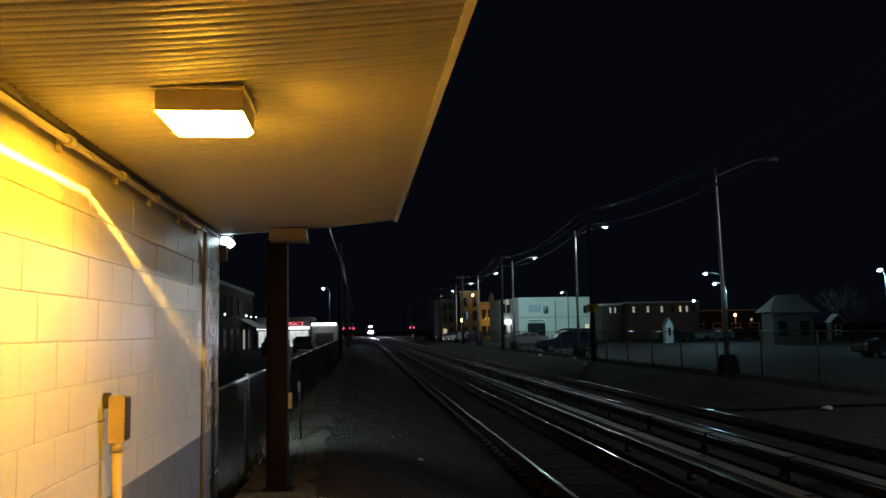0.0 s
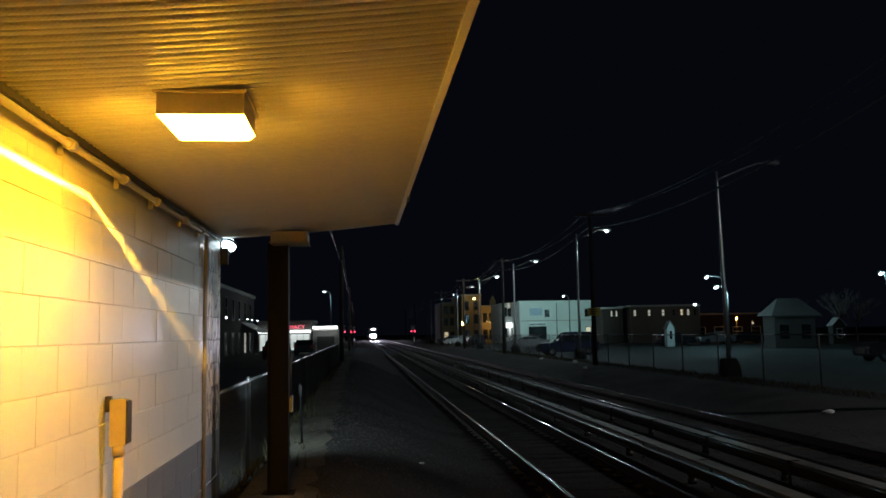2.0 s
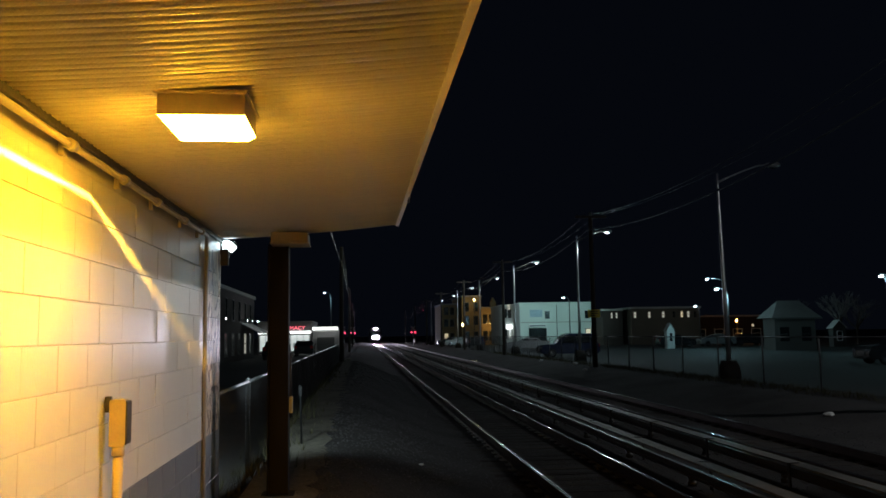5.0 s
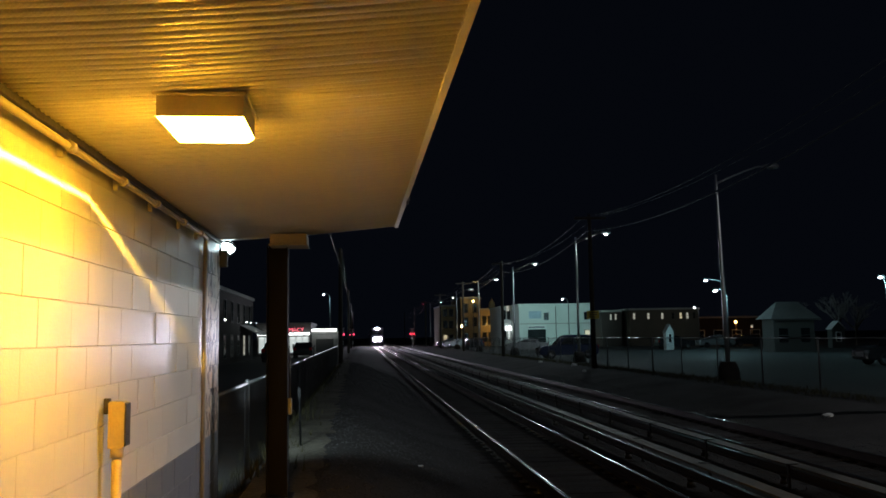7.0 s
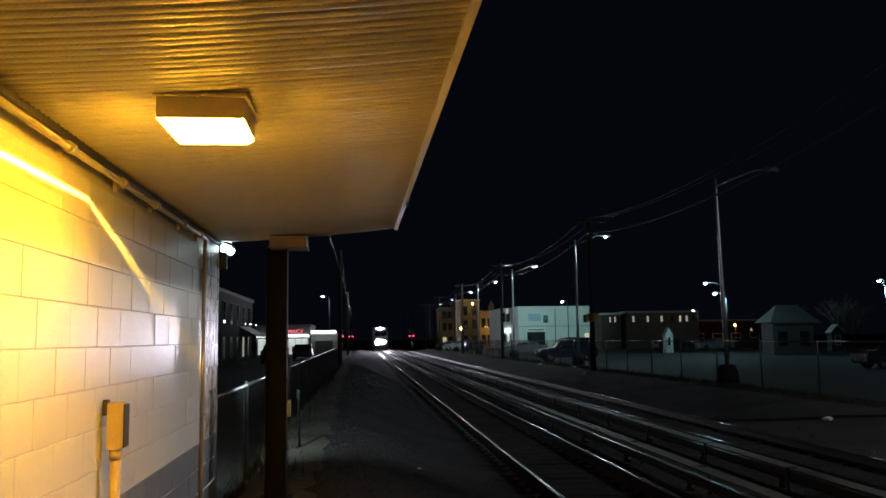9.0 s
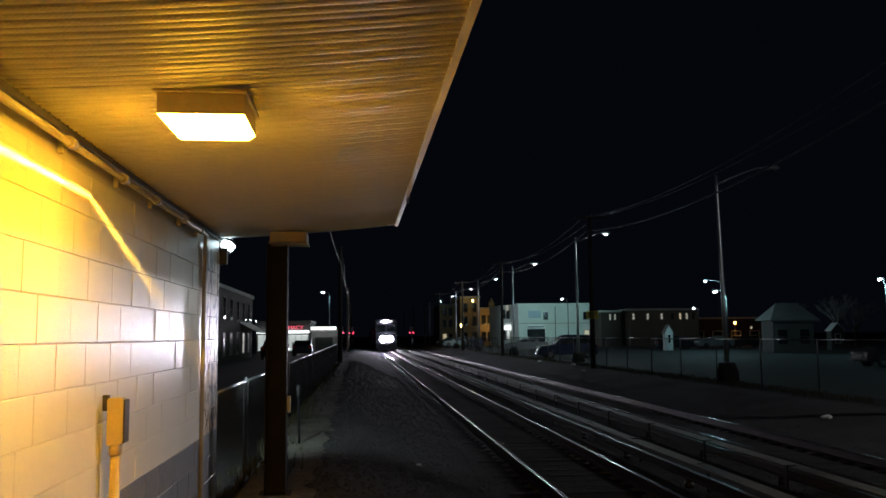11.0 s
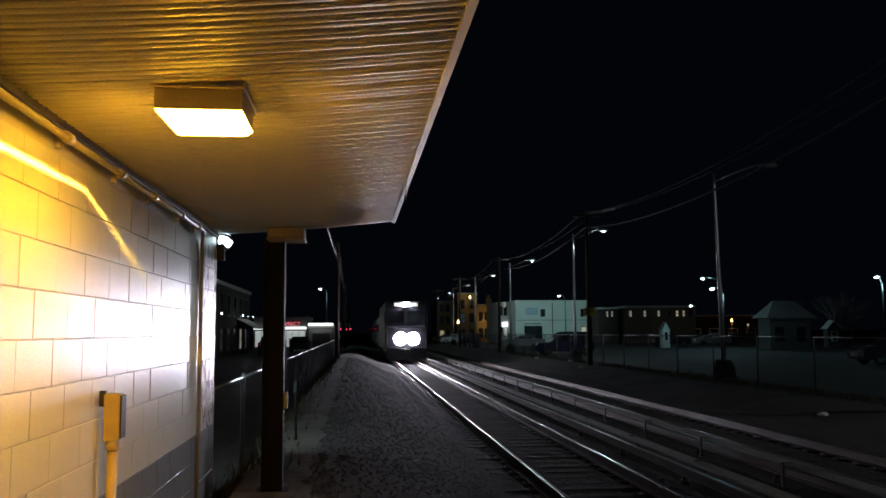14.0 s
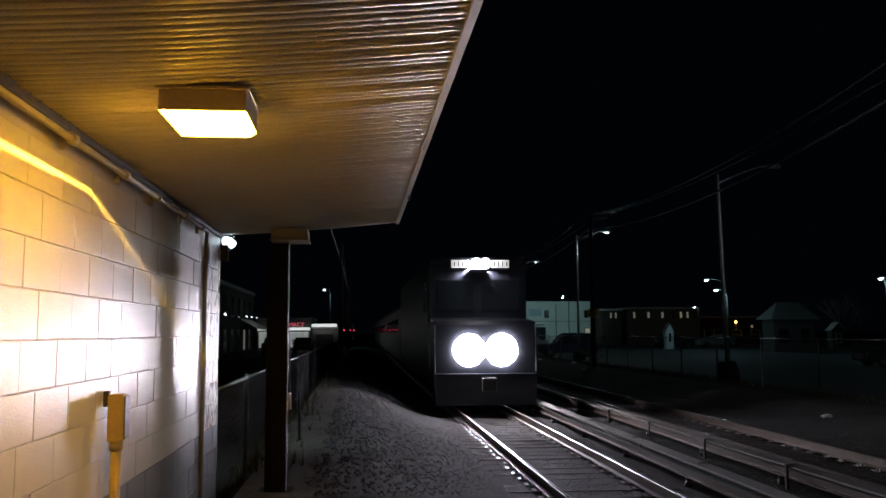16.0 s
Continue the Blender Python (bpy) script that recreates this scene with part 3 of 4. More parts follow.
def build_locomotive():
    t = thing("locomotive", pose(0, 0, 0), "dark passenger locomotive with blazing headlights", "locomotive")
    # local y is the way back along the train; a short nose stands before the cab
    side = [(1.5, 1.15), (1.5, 4.4), (1.8, 4.58), (19.5, 4.6), (19.5, 1.15)]
    bm = B()
    prism(bm, side, "x", -1.5, 1.5)
    bmesh.ops.bevel(bm, geom=bm.edges[:], offset=0.1, segments=2, affect="EDGES")
    part("body", bm, M_TRAIN, t)
    bm = B()
    prism(bm, [(0.0, 2.5), (0.12, 2.62), (1.48, 2.72), (1.48, 2.66), (0.13, 2.56), (0.04, 2.48)], "x", -1.4, 1.4)
    part("nose_top", bm, M_TRAIN, t)
    for a, b in ((-1.45, -1.40), (1.40, 1.45)):
        bm = B()
        box(bm, a, b, 0.0, 1.48, 1.15, 2.6, 0.015)
        part("nose_side", bm, M_TRAIN, t)
    # nose front with two round openings
    bm = B()
    n, r, h = 24, 0.19, 0.3
    for cx in (-0.46, 0.46):
        ring, edge = [], []
        for k in range(n):
            a = 2 * math.pi * (k + 0.5) / n
            c, d = math.cos(a), math.sin(a)
            m = max(abs(c), abs(d))
            ring.append(bm.verts.new((cx + r * c, 0.0, 1.8 + r * d)))
            edge.append(bm.verts.new((cx + h * c / m, 0.0, 1.8 + h * d / m)))
        for k in range(n):
            bm.faces.new((ring[k], ring[(k + 1) % n], edge[(k + 1) % n], edge[k]))
    for x0, x1, z0, z1 in ((-1.4, -0.755, 1.15, 2.5), (0.755, 1.4, 1.15, 2.5), (-0.165, 0.165, 1.15, 2.5), (-0.755, -0.165, 1.15, 1.505), (0.165, 0.755, 1.15, 1.505),
                           (-0.755, -0.165, 2.095, 2.5), (0.165, 0.755, 2.095, 2.5)):
        box(bm, x0, x1, 0.0, 0.03, z0, z1)
    part("nose_front", bm, M_TRAIN, t)
    for sx in (-0.46, 0.46):
        head_lamp("ditch_light", t, sx, 0.03, 1.8, 0.178, 1.15, M_DITCH, "round lower headlight", 2.55)
    for sx in (-0.14, 0.14):
        head_lamp("headlight", t, sx, 0.72, 4.29, 0.088, 0.62, M_HEAD, "upper headlight between the number boards", 1.55)
    bm = B()
    box(bm, -0.29, 0.29, 0.7, 1.49, 4.44, 4.47, 0.01)
    box(bm, -0.29, 0.29, 0.75, 1.49, 4.11, 4.135, 0.01)
    part("headlight_hood", bm, M_TRAIN, t)
    for sx in (-1, 1):
        bm = B()
        a, b = sorted((sx * 0.30, sx * 0.88))
        box(bm, a, b, 0.85, 1.49, 4.15, 4.43, 0.03)
        nb = part("number_board", bm, M_BLACK, t)
        bm = B()
        box(bm, a + 0.03, b - 0.03, 0.835, 0.848, 4.18, 4.40)
        part("board_face", bm, M_BOARD, nb, "lit number board")
        for k in range(4):
            bm = B()
            c = a + 0.1 + k * 0.12
            box(bm, c, c + 0.05, 0.826, 0.832, 4.22, 4.36)
            part("number_bar", bm, M_BLACK, nb)
        bm = B()
        a, b = sorted((sx * 0.12, sx * 1.25))
        v = [bm.verts.new(p) for p in ((a, 1.48, 2.95), (b, 1.48, 2.95), (b, 1.48, 3.85), (a, 1.48, 3.85))]
        f = bm.faces.new(v)
        bmesh.ops.extrude_face_region(bm, geom=[f])
        for q in v:
            q.co.y -= 0.03
        part("windscreen", bm, M_GLASS, t, "dark windscreen")
        bm = B()
        tube(bm, [(sx * 1.42, -0.06, 1.2), (sx * 1.42, -0.1, 1.3), (sx * 1.42, -0.1, 2.4), (sx * 1.42, -0.02, 2.5)], 0.018, 6)
        part("grab_rail", bm, M_ALU, t)
        bm = B()
        box(bm, *sorted((sx * 1.503, sx * 1.52)), 2.0, 2.9, 2.9, 3.8, 0.02)
        part("cab_window", bm, M_GLASS, t)
    bm = B()
    prism(bm, [(-1.4, 0.28), (1.4, 0.28), (1.45, 1.14), (-1.45, 1.14)], "y", -0.15, 0.25)
    part("pilot", bm, M_TRAIN, t, "dark pilot plate")
    bm = B()
    box(bm, -0.12, 0.12, -0.75, -0.15, 0.75, 1.0, 0.03)
    box(bm, -0.2, 0.2, -0.85, -0.7, 0.68, 1.07, 0.03)
    part("coupler", bm, M_IRON, t)
    bm = B()
    box(bm, -1.35, 1.35, 0.3, 19.3, 0.75, 1.14, 0.03)
    part("underframe", bm, M_IRON, t)
    for y in (3.0, 5.7, 13.8, 16.5):
        bm = B()
        for sx in (-0.755, 0.755):
            tube(bm, [(sx - 0.06, y, 0.62), (sx + 0.06, y, 0.62)], 0.46, 20)
        tube(bm, [(-0.7, y, 0.62), (0.7, y, 0.62)], 0.08, 10)
        part("wheelset", bm, M_IRON, t)
    for y in (1.9, 12.7):
        bm = B()
        for sx in (-1.05, 1.05):
            box(bm, sx - 0.08, sx + 0.08, y, y + 4.9, 0.5, 0.85, 0.03)
        part("truck_frame", bm, M_IRON, t)
    return t


def build_coach():
    t = thing("passenger_coach", pose(0, 0, 0), "stainless passenger coach with dim windows behind the locomotive", "railway coach", group="train coaches")
    bm = B()
    prism(bm, [(-1.5, 1.1), (1.5, 1.1), (1.52, 2.2), (1.42, 3.6), (1.0, 4.15), (0, 4.3), (-1.0, 4.15), (-1.42, 3.6), (-1.52, 2.2)], "y", 0, 25.6)
    part("body", bm, M_TRAINSTEEL, t)
    bm = B()
    box(bm, -1.3, 1.3, 0.4, 25.2, 0.7, 1.09, 0.02)
    part("underframe", bm, M_IRON, t)
    for sx in (-1, 1):
        for k in range(12):
            bm = B()
            y = 2.6 + 1.75 * k
            box(bm, *sorted((sx * 1.46, sx * 1.535)), y, y + 1.3, 2.35, 3.05, 0.02)
            part("window", bm, M_GLASS, t)
    for y in (3.2, 5.6, 20.0, 22.4):
        bm = B()
        for sx in (-0.755, 0.755):
            tube(bm, [(sx - 0.06, y, 0.62), (sx + 0.06, y, 0.62)], 0.46, 16)
        tube(bm, [(-0.7, y, 0.62), (0.7, y, 0.62)], 0.08, 8)
        part("wheelset", bm, M_IRON, t)
    return t


LOCO = build_locomotive()
COACHES = [build_coach()]
for _ in range(3):
    COACHES.append(copy_thing(COACHES[0], pose(0, 0, 0)))


def train_distance(t):
    u = 16.0 - t
    return 23.6 + 18.6 * u + 0.10 * u * u


# ------------------------------------------------------------------ fences
def build_fence(x, ys, z_top, cell, label, skew=0.0):
    """A chain-link fence along y: posts, top rail and woven wire, bay by bay."""
    for a, b in zip(ys, ys[1:]):
        zg = ground_z(x, a)
        t = thing("chain_link_fence", pose(x, a, zg - 0.03), label, "fence", group=label)
        h, w = z_top - zg + 0.03, b - a
        bm = B()
        tube(bm, [(0, 0, 0), (0, 0, h + 0.02), (0, 0, h + 0.05)], [0.03, 0.03, 0.012], 8)
        part("fence_post", bm, M_FENCE, t)
        bm = B()
        tube(bm, [(0, 0.03, h), (0, w - 0.03, h)], 0.021, 8)
        part("top_rail", bm, M_FENCE, t)
        bm = B()
        r = 0.0017 if cell < 0.08 else 0.0021
        n = int((w + h) / cell)
        for k in range(1, n):
            s = k * cell
            for flip in (0, 1):
                y0, z0 = (s, 0.04) if s < w else (w, s - w + 0.04)
                y1, z1 = (0, s + 0.04) if s < h - 0.04 else (s - h + 0.04, h)
                if z0 >= h or y1 >= w:
                    continue
                p = [(0.03, w - y0 if flip else y0, z0), (0.03, w - y1 if flip else y1, z1)]
                tube(bm, p, r, 3, False)
        part("wire_mesh", bm, M_MESH, t)
        bm = B()
        tube(bm, [(0.03, 0, 0.07), (0.03, w * 0.5, 0.04 + 0.03 * math.sin(a)), (0.03, w, 0.07)], 0.004, 5)
        part("tension_wire", bm, M_WIRE, t)


build_fence(-1.33, [8.2] + [10.5 + 2.95 * i for i in range(17)], 1.755, 0.075, "galvanised chain-link fence beside the path")
build_fence(13.95, [13.6 + 3.66 * i for i in range(27)], 2.04, 0.11, "tall galvanised chain-link fence along the parking lot")


t = thing("sign_post", pose(-0.78, 11.59, ground_z(-0.78, 11.59) - 0.05), "thin dark steel marker post beside the path", "post")
bm = B()
tube(bm, [(0.02, 0, 0), (0.0, 0, 0.8), (-0.01, 0, 0.84)], [0.017, 0.017, 0.01], 8)
part("pipe", bm, M_BLACK, t)
bm = B()
box(bm, -0.022, 0.022, -0.028, -0.019, 0.68, 0.82, 0.004)
part("plate", bm, M_BLACK, t)


# ------------------------------------------------------------------ street lamps and poles
def build_street_lamp(x, y, lit, lean=0.0, height=8.25, arm=2.1, name_label="tall aluminium street lamp on a concrete base", turn=0.0):
    z = ground_z(x, y)
    t = thing("street_lamp", pose(x, y, z, 0, -lean, turn), name_label, "street lamp", group="street lamps along the lot")
    bm = B()
    tube(bm, [(0, 0, -0.1), (0, 0, 0.42), (0, 0, 0.72)], [0.46, 0.42, 0.30], 10)
    part("concrete_base", bm, M_TIE, t, "dark stained concrete base")
    bm = B()
    tube(bm, [(0, 0, 0.72), (0, 0, 3), (0, 0, height - 0.5), (0, 0, height)], [0.095, 0.085, 0.05, 0.045], 12)
    part("pole", bm, M_ALU, t)
    bm = B()
    pts = [(0.03, 0, height - 0.35), (0.5, 0, height - 0.15), (1.2, 0, height + 0.12), (arm - 0.35, 0, height + 0.3), (arm, 0, height + 0.33)]
    tube(bm, pts, [0.04, 0.036, 0.032, 0.03, 0.03], 8)
    # lit lamps' arms are coloured darker, so their own light barely shows there
    part("arm", bm, M_IRON if lit else M_ALU, t)
    bm = B()
    tube(bm, [(arm - 0.05, 0, height + 0.33), (arm + 0.12, 0, height + 0.33), (arm + 0.5, 0, height + 0.33), (arm + 0.62, 0, height + 0.32)],
         [0.05, 0.10, 0.12, 0.04], 10)
    head = part("lamp_head", bm, M_ALU, t)
    bm = B()
    disc(bm, (arm + 0.3, 0, height + 0.2), 0.11, (0, 0, -1), 14, 0.06)
    part("lens", bm, M_LED if lit else M_GLASS, head, "glowing lens" if lit else "unlit lens")
    return t


for x, y, lit in ((14.65, 11.7, True), (14.65, 32.5, False), (14.93, 56.3, True), (14.63, 78.4, True), (14.44, 100, True), (14.35, 122, True), (14.3, 145, True), (14.3, 166, True)):
    build_street_lamp(x, y, lit, lean=0.9 if y == 32.5 else 0.0, height=9.2 if y < 20 else 8.25 if y < 40 else (8.5 if y < 60 else 8.28), arm=2.1 if y < 40 else 1.85)


def build_lot_lamp(x, y, z, turn, reach=1.2, group="lamps in the parking lot"):
    g = ground_z(x, y)
    t = thing("lot_lamp", pose(x, y, g, 0, 0, turn), "slim steel parking lot lamp with a cool white light", "street lamp", group=group)
    h = z - g
    bm = B()
    tube(bm, [(0, 0, -0.05), (0, 0, h - 0.6), (-0.15, 0, h - 0.2), (-reach * 0.5, 0, h), (-reach, 0, h + 0.05)], [0.1, 0.07, 0.06, 0.05, 0.04], 10)
    part("pole", bm, M_FENCE, t)
    bm = B()
    tube(bm, [(-reach - 0.5, 0, h + 0.02), (-reach - 0.4, 0, h + 0.06), (-reach, 0, h + 0.07)], [0.05, 0.15, 0.08], 10)
    head = part("lamp_head", bm, M_FENCE, t)
    bm = B()
    disc(bm, (-reach - 0.28, 0, h - 0.08), 0.17, (-0.1, -0.5, -1), 14, 0.12)
    part("lens", bm, M_LED, head, "glowing lens")


build_lot_lamp(38.1, 85, 7.7, 0, 1.5)
build_lot_lamp(31.7, 70, 5.87, 0, 0.7)
build_lot_lamp(39.75, 60, 6.25, 0, 0.15)
build_lot_lamp(28.4, 112, 7.07, 0, 0.5)
build_lot_lamp(-3.76, 118, 8.37, 0, 0.6)
build_lot_lamp(46.6, 112, 5.68, 0, 0.3)
# out of view: fixture added to go with the lot's fill light
build_lot_lamp(40.9, 30, 9.25, 0, 0.6)


def build_globe_lamp(x, y, z, mat, label):
    g = ground_z(x, y)
    t = thing("post_lamp", pose(x, y, g), label, "street lamp")
    h = z - g
    bm = B()
    tube(bm, [(0, 0, -0.05), (0, 0, 0.4), (0, 0, 0.45), (0, 0, h - 0.2)], [0.12, 0.1, 0.06, 0.045], 10)
    part("pole", bm, M_IRON, t)
    bm = B()
    bmesh.ops.create_icosphere(bm, subdivisions=2, radius=0.19, matrix=Matrix.Translation((0, 0, h)) @ Matrix.Diagonal((1, 1, 1.2, 1)))
    part("globe", bm, mat, t, "glowing globe")
    bm = B()
    tube(bm, [(0, 0, h + 0.28), (0, 0, h + 0.34), (0, 0, h + 0.42)], [0.16, 0.1, 0.02], 10)
    part("cap", bm, M_IRON, t)


build_globe_lamp(14.84, 120, 3.64, M_WARMLAMP, "old-style post lamp with a warm glowing globe")
build_globe_lamp(20.4, 148, 8.31, M_WARMLAMP, "tall post lamp with a warm glowing globe")
build_globe_lamp(60.16, 130, 3.8, M_ORANGE, "post lamp with an orange sodium globe")
build_globe_lamp(63.34, 131, 3.04, M_LITDIM, "low post lamp with a white globe")


def build_utility_pole(x, y, top, arms, sign=False, radius=0.15):
    g = ground_z(x, y)
    t = thing("utility_pole", pose(x, y, g), "dark weathered wooden utility pole carrying wires", "utility pole", group="utility poles")
    bm = B()
    tube(bm, [(0, 0, -0.1), (0, 0, (top - g) * 0.5), (0, 0, top - g)], [radius, radius * 0.86, radius * 0.7], 12)
    part("trunk", bm, M_WOODPOLE, t)
    for dz in arms:
        bm = B()
        box(bm, -0.9, 0.9, -0.16, -0.06, top - g + dz - 0.06, top - g + dz + 0.06, 0.01)
        part("crossarm", bm, M_WOODPOLE, t)
        for dx in (-0.8, -0.35, 0.35, 0.8):
            bm = B()
            tube(bm, [(dx, -0.11, top - g + dz + 0.06), (dx, -0.11, top - g + dz + 0.12), (dx, -0.11, top - g + dz + 0.16)], [0.03, 0.045, 0.025], 8)
            part("insulator", bm, M_GLASS, t)
    if sign:
        s = thing("warning_sign", pose(x - 0.02, y - 0.17, 3.33), "yellow rectangular sign on a utility pole", "sign")
        bm = B()
        box(bm, -0.34, 0.34, -0.006, 0.006, -0.22, 0.22, 0.004)
        part("plate", bm, M_YELLOW, s)
        for k, (a, b) in enumerate(((-0.24, 0.22), (-0.2, 0.24), (-0.24, 0.1))):
            bm = B()
            z = 0.12 - 0.12 * k
            box(bm, a, b, -0.010, -0.007, z - 0.025, z + 0.025)
            part("text_bar", bm, M_BLACK, s)


POLES_R = [-11, 17.5, 46.1, 75.5, 104, 133, 162, 195, 235]
for y in POLES_R:
    build_utility_pole(13.05, y, 9.0, () if y > 170 else (-0.25,), sign=(y == 46.1))
POLES_L = [7 - 45, 60, 113, 165, 215]
for y in POLES_L:
    build_utility_pole(-1.17 if y > 50 else -3.0, y, 8.6, (), radius=0.17)


def build_wires(x, ys, z, sag, radius, mat, label):
    t = thing("overhead_wire", pose(0, 0, 0), label, "wire")
    for a, b in zip(ys, ys[1:]):
        bm = B()
        n = 14
        pts = []
        for i in range(n + 1):
            u = i / n
            pts.append((x, a + (b - a) * u, z - 4 * sag * u * (1 - u) * ((b - a) / 28) ** 2))
        tube(bm, pts, radius, 5, False)
        part("span", bm, mat, t)


build_wires(13.05 - 0.35, POLES_R, 8.86, 0.75, 0.024, M_WIRE, "bare overhead wire between utility poles")
build_wires(13.05 + 0.35, POLES_R, 8.86, 0.6, 0.018, M_WIRE, "thin overhead wire between utility poles")
build_wires(13.05 - 0.17, POLES_R, 8.05, 0.75, 0.042, M_WIRE, "thick bundled overhead cable between utility poles")
build_wires(-1.05, [-38, 60, 113, 165, 215], 7.15, 0.08, 0.022, M_WIRE, "overhead wire beside the street")
build_wires(-1.05, [60, 113, 165, 215], 8.5, 0.3, 0.012, M_WIRE, "thin overhead wire beside the street")


# ------------------------------------------------------------------ buildings
def window(parent, x, y, z, w, h, mat, face="y", frame_mat=None, panes=1):
    """A window set into a wall that faces -y (face 'y') or +x (face 'x')."""
    fm = frame_mat or M_WHITE
    bm = B()
    d = 0.07

    def put(u0, u1, v0, v1, a, b):
        if face == "y":
            box(bm, x + u0, x + u1, y - b, y - a, z + v0, z + v1)
        else:
            box(bm, x + a, x + b, y + u0, y + u1, z + v0, z + v1)
    put(-w / 2 - d, w / 2 + d, h, h + d, 0.0, 0.05)
    put(-w / 2 - d, w / 2 + d, -d, 0, 0.0, 0.08)
    put(-w / 2 - d, -w / 2, 0, h, 0.0, 0.05)
    put(w / 2, w / 2 + d, 0, h, 0.0, 0.05)
    put(-w / 2, w / 2, h / 2 - 0.02, h / 2 + 0.02, 0.0, 0.04)
    for k in range(1, panes):
        c = -w / 2 + w * k / panes
        put(c - 0.02, c + 0.02, 0, h, 0.0, 0.04)
    f = part("window", bm, fm, parent)
    bm = B()
    put(-w / 2, w / 2, 0, h, 0.004, 0.02)
    part("pane", bm, mat, f)


def build_block_building(name, x0, x1, y0, y1, z1, mat, label, cornice=M_CONCRETE):
    g = ground_z((x0 + x1) / 2, y0) - 0.2
    t = thing(name, pose(0, 0, 0), label, "building")
    bm = B()
    box(bm, x0, x1, y0, y1, g, z1)
    part("wall", bm, mat, t)
    bm = B()
    box(bm, x0 - 0.12, x1 + 0.12, y0 - 0.12, y1 + 0.12, z1 + 0.002, z1 + 0.28, 0.03)
    part("parapet", bm, cornice, t)
    return t


t = build_block_building("corner_building", 25.6, 36.7, 125, 140, 7.22, M_STUCCO_WHITE, "two-storey pale stucco corner building lit by a street lamp", M_STUCCO_WHITE)
for x, z, w, h, m in ((29.75, 5.1, 0.6, 1.0, M_GLASS), (35.9, 5.1, 0.6, 1.0, M_GLASS), (36.0, 1.0, 0.75, 2.45, M_LIT)):
    window(t, x, 125, z, w, h, m, frame_mat=M_BLACK)
bm = B()
box(bm, 25.7, 36.6, 124.9, 124.998, 4.45, 4.58)
part("string_course", bm, M_CONCRETE, t)
bm = B()
box(bm, 26.9, 29.5, 124.7, 124.997, 3.75, 4.25, 0.03)
s = part("shop_sign", bm, M_WHITE, t, "white shop sign with unreadable writing")
for k in range(7):
    bm = B()
    box(bm, 27.0 + 0.35 * k, 27.27 + 0.35 * k, 124.68, 124.695, 3.9, 4.1)
    part("text_bar", bm, M_CARBLUE, s)
bm = B()
box(bm, 26.9, 29.6, 124.9, 124.996, 1.0, 3.65)
part("shop_window", bm, M_GLASS, t)
bm = B()
box(bm, 27.1, 29.0, 124.97, 124.997, 5.3, 6.4)
part("painted_sign", bm, M_MURAL, t, "faded blue wall sign")
bm = B()
tube(bm, [(31.2, 124.93, 0.3), (31.2, 124.93, 7.1)], 0.06, 8)
part("downpipe", bm, M_IRON, t)

t.location = (-1.5, 0, -0.6)
t = build_block_building("corner_building_wing", 22.0, 23.6, 131, 142, 6.15, M_STUCCO_WHITE, "narrow pale wing of a corner building", M_STUCCO_WHITE)
for z in (1.2, 4.4):
    for x in (22.5, 23.2):
        window(t, x, 131, z, 0.4, 1.3, M_SHOP if z < 2 and x > 23 else M_GLASS, frame_mat=M_BLACK)
bm = B()
box(bm, 22.66, 23.55, 130.6, 130.95, 2.6, 3.3, 0.03)
part("lit_sign", bm, M_SIGNWHITE, t, "glowing white shop sign")
bm = B()
tube(bm, [(23.0, 130.5, 5.6), (23.0, 130.5, 6.45)], 0.2, 14)
part("lit_clock", bm, M_LITDIM, t, "glowing oval sign on the corner")

t.location = (0.4, 0, 0.4)
t = build_block_building("tan_building", 18.4, 21.9, 150, 165, 8.9, M_BRICK_TAN, "three-storey tan masonry building in warm light")
for z in (1.2, 4.0, 6.4):
    for x in (19.3, 20.9):
        window(t, x, 150, z, 0.7, 1.5, M_GLASS, frame_mat=M_BLACK)
t = build_block_building("yellow_building", 22.4, 26.2, 154, 166, 7.0, M_BRICK_TAN, "yellow-lit masonry building with a small cupola")
for z in (1.2, 4.2):
    for x in (23.2, 24.3, 25.4):
        window(t, x, 154, z, 0.7, 1.6, M_LIT if z < 2 and x > 25 else M_GLASS, frame_mat=M_BLACK)
bm = B()
box(bm, 24.4, 25.4, 155, 156, 7.28, 8.2, 0.05)
tube(bm, [(24.9, 155.5, 8.2), (24.9, 155.5, 9.1)], [0.55, 0.05], 8)
part("cupola", bm, M_BRICK_TAN, t)
t = build_block_building("brick_building", 15.6, 18.3, 158, 172, 7.8, M_BRICK_TAN, "dark tan brick building beyond the lamps")
for z in (1.2, 3.8, 6.0):
    window(t, 16.4, 158, z, 0.7, 1.3, M_LIT if z < 2 else M_GLASS, frame_mat=M_BLACK)
    window(t, 17.5, 158, z, 0.7, 1.3, M_GLASS, frame_mat=M_BLACK)

t = build_block_building("apartment_building", 39.6, 50.0, 120, 130, 5.6, M_WARMWALL, "long low apartment building with lit upper windows")
for k, x in enumerate((40.15, 42.3, 44.4, 47.2, 48.2, 49.2, 46.0)):
    window(t, x, 120, 4.3, 0.34, 0.85, (M_LITDIM, M_LITDIM, M_LITDIM, M_LIT, M_LITDIM, M_GLASS, M_GLASS)[k], frame_mat=M_WARMWALL)
t = build_block_building("dark_house", 35.6, 38.6, 121, 129, 5.4, M_BRICK_RED, "dark brick house with two lit windows")
for x in (36.97, 37.7):
    window(t, x, 121, 4.3, 0.24, 0.8, M_LITDIM, frame_mat=M_BRICK_RED)
t = build_block_building("far_shops", 53, 75, 140, 150, 4.6, M_BRICK_RED, "dark row of low shops behind the lot")
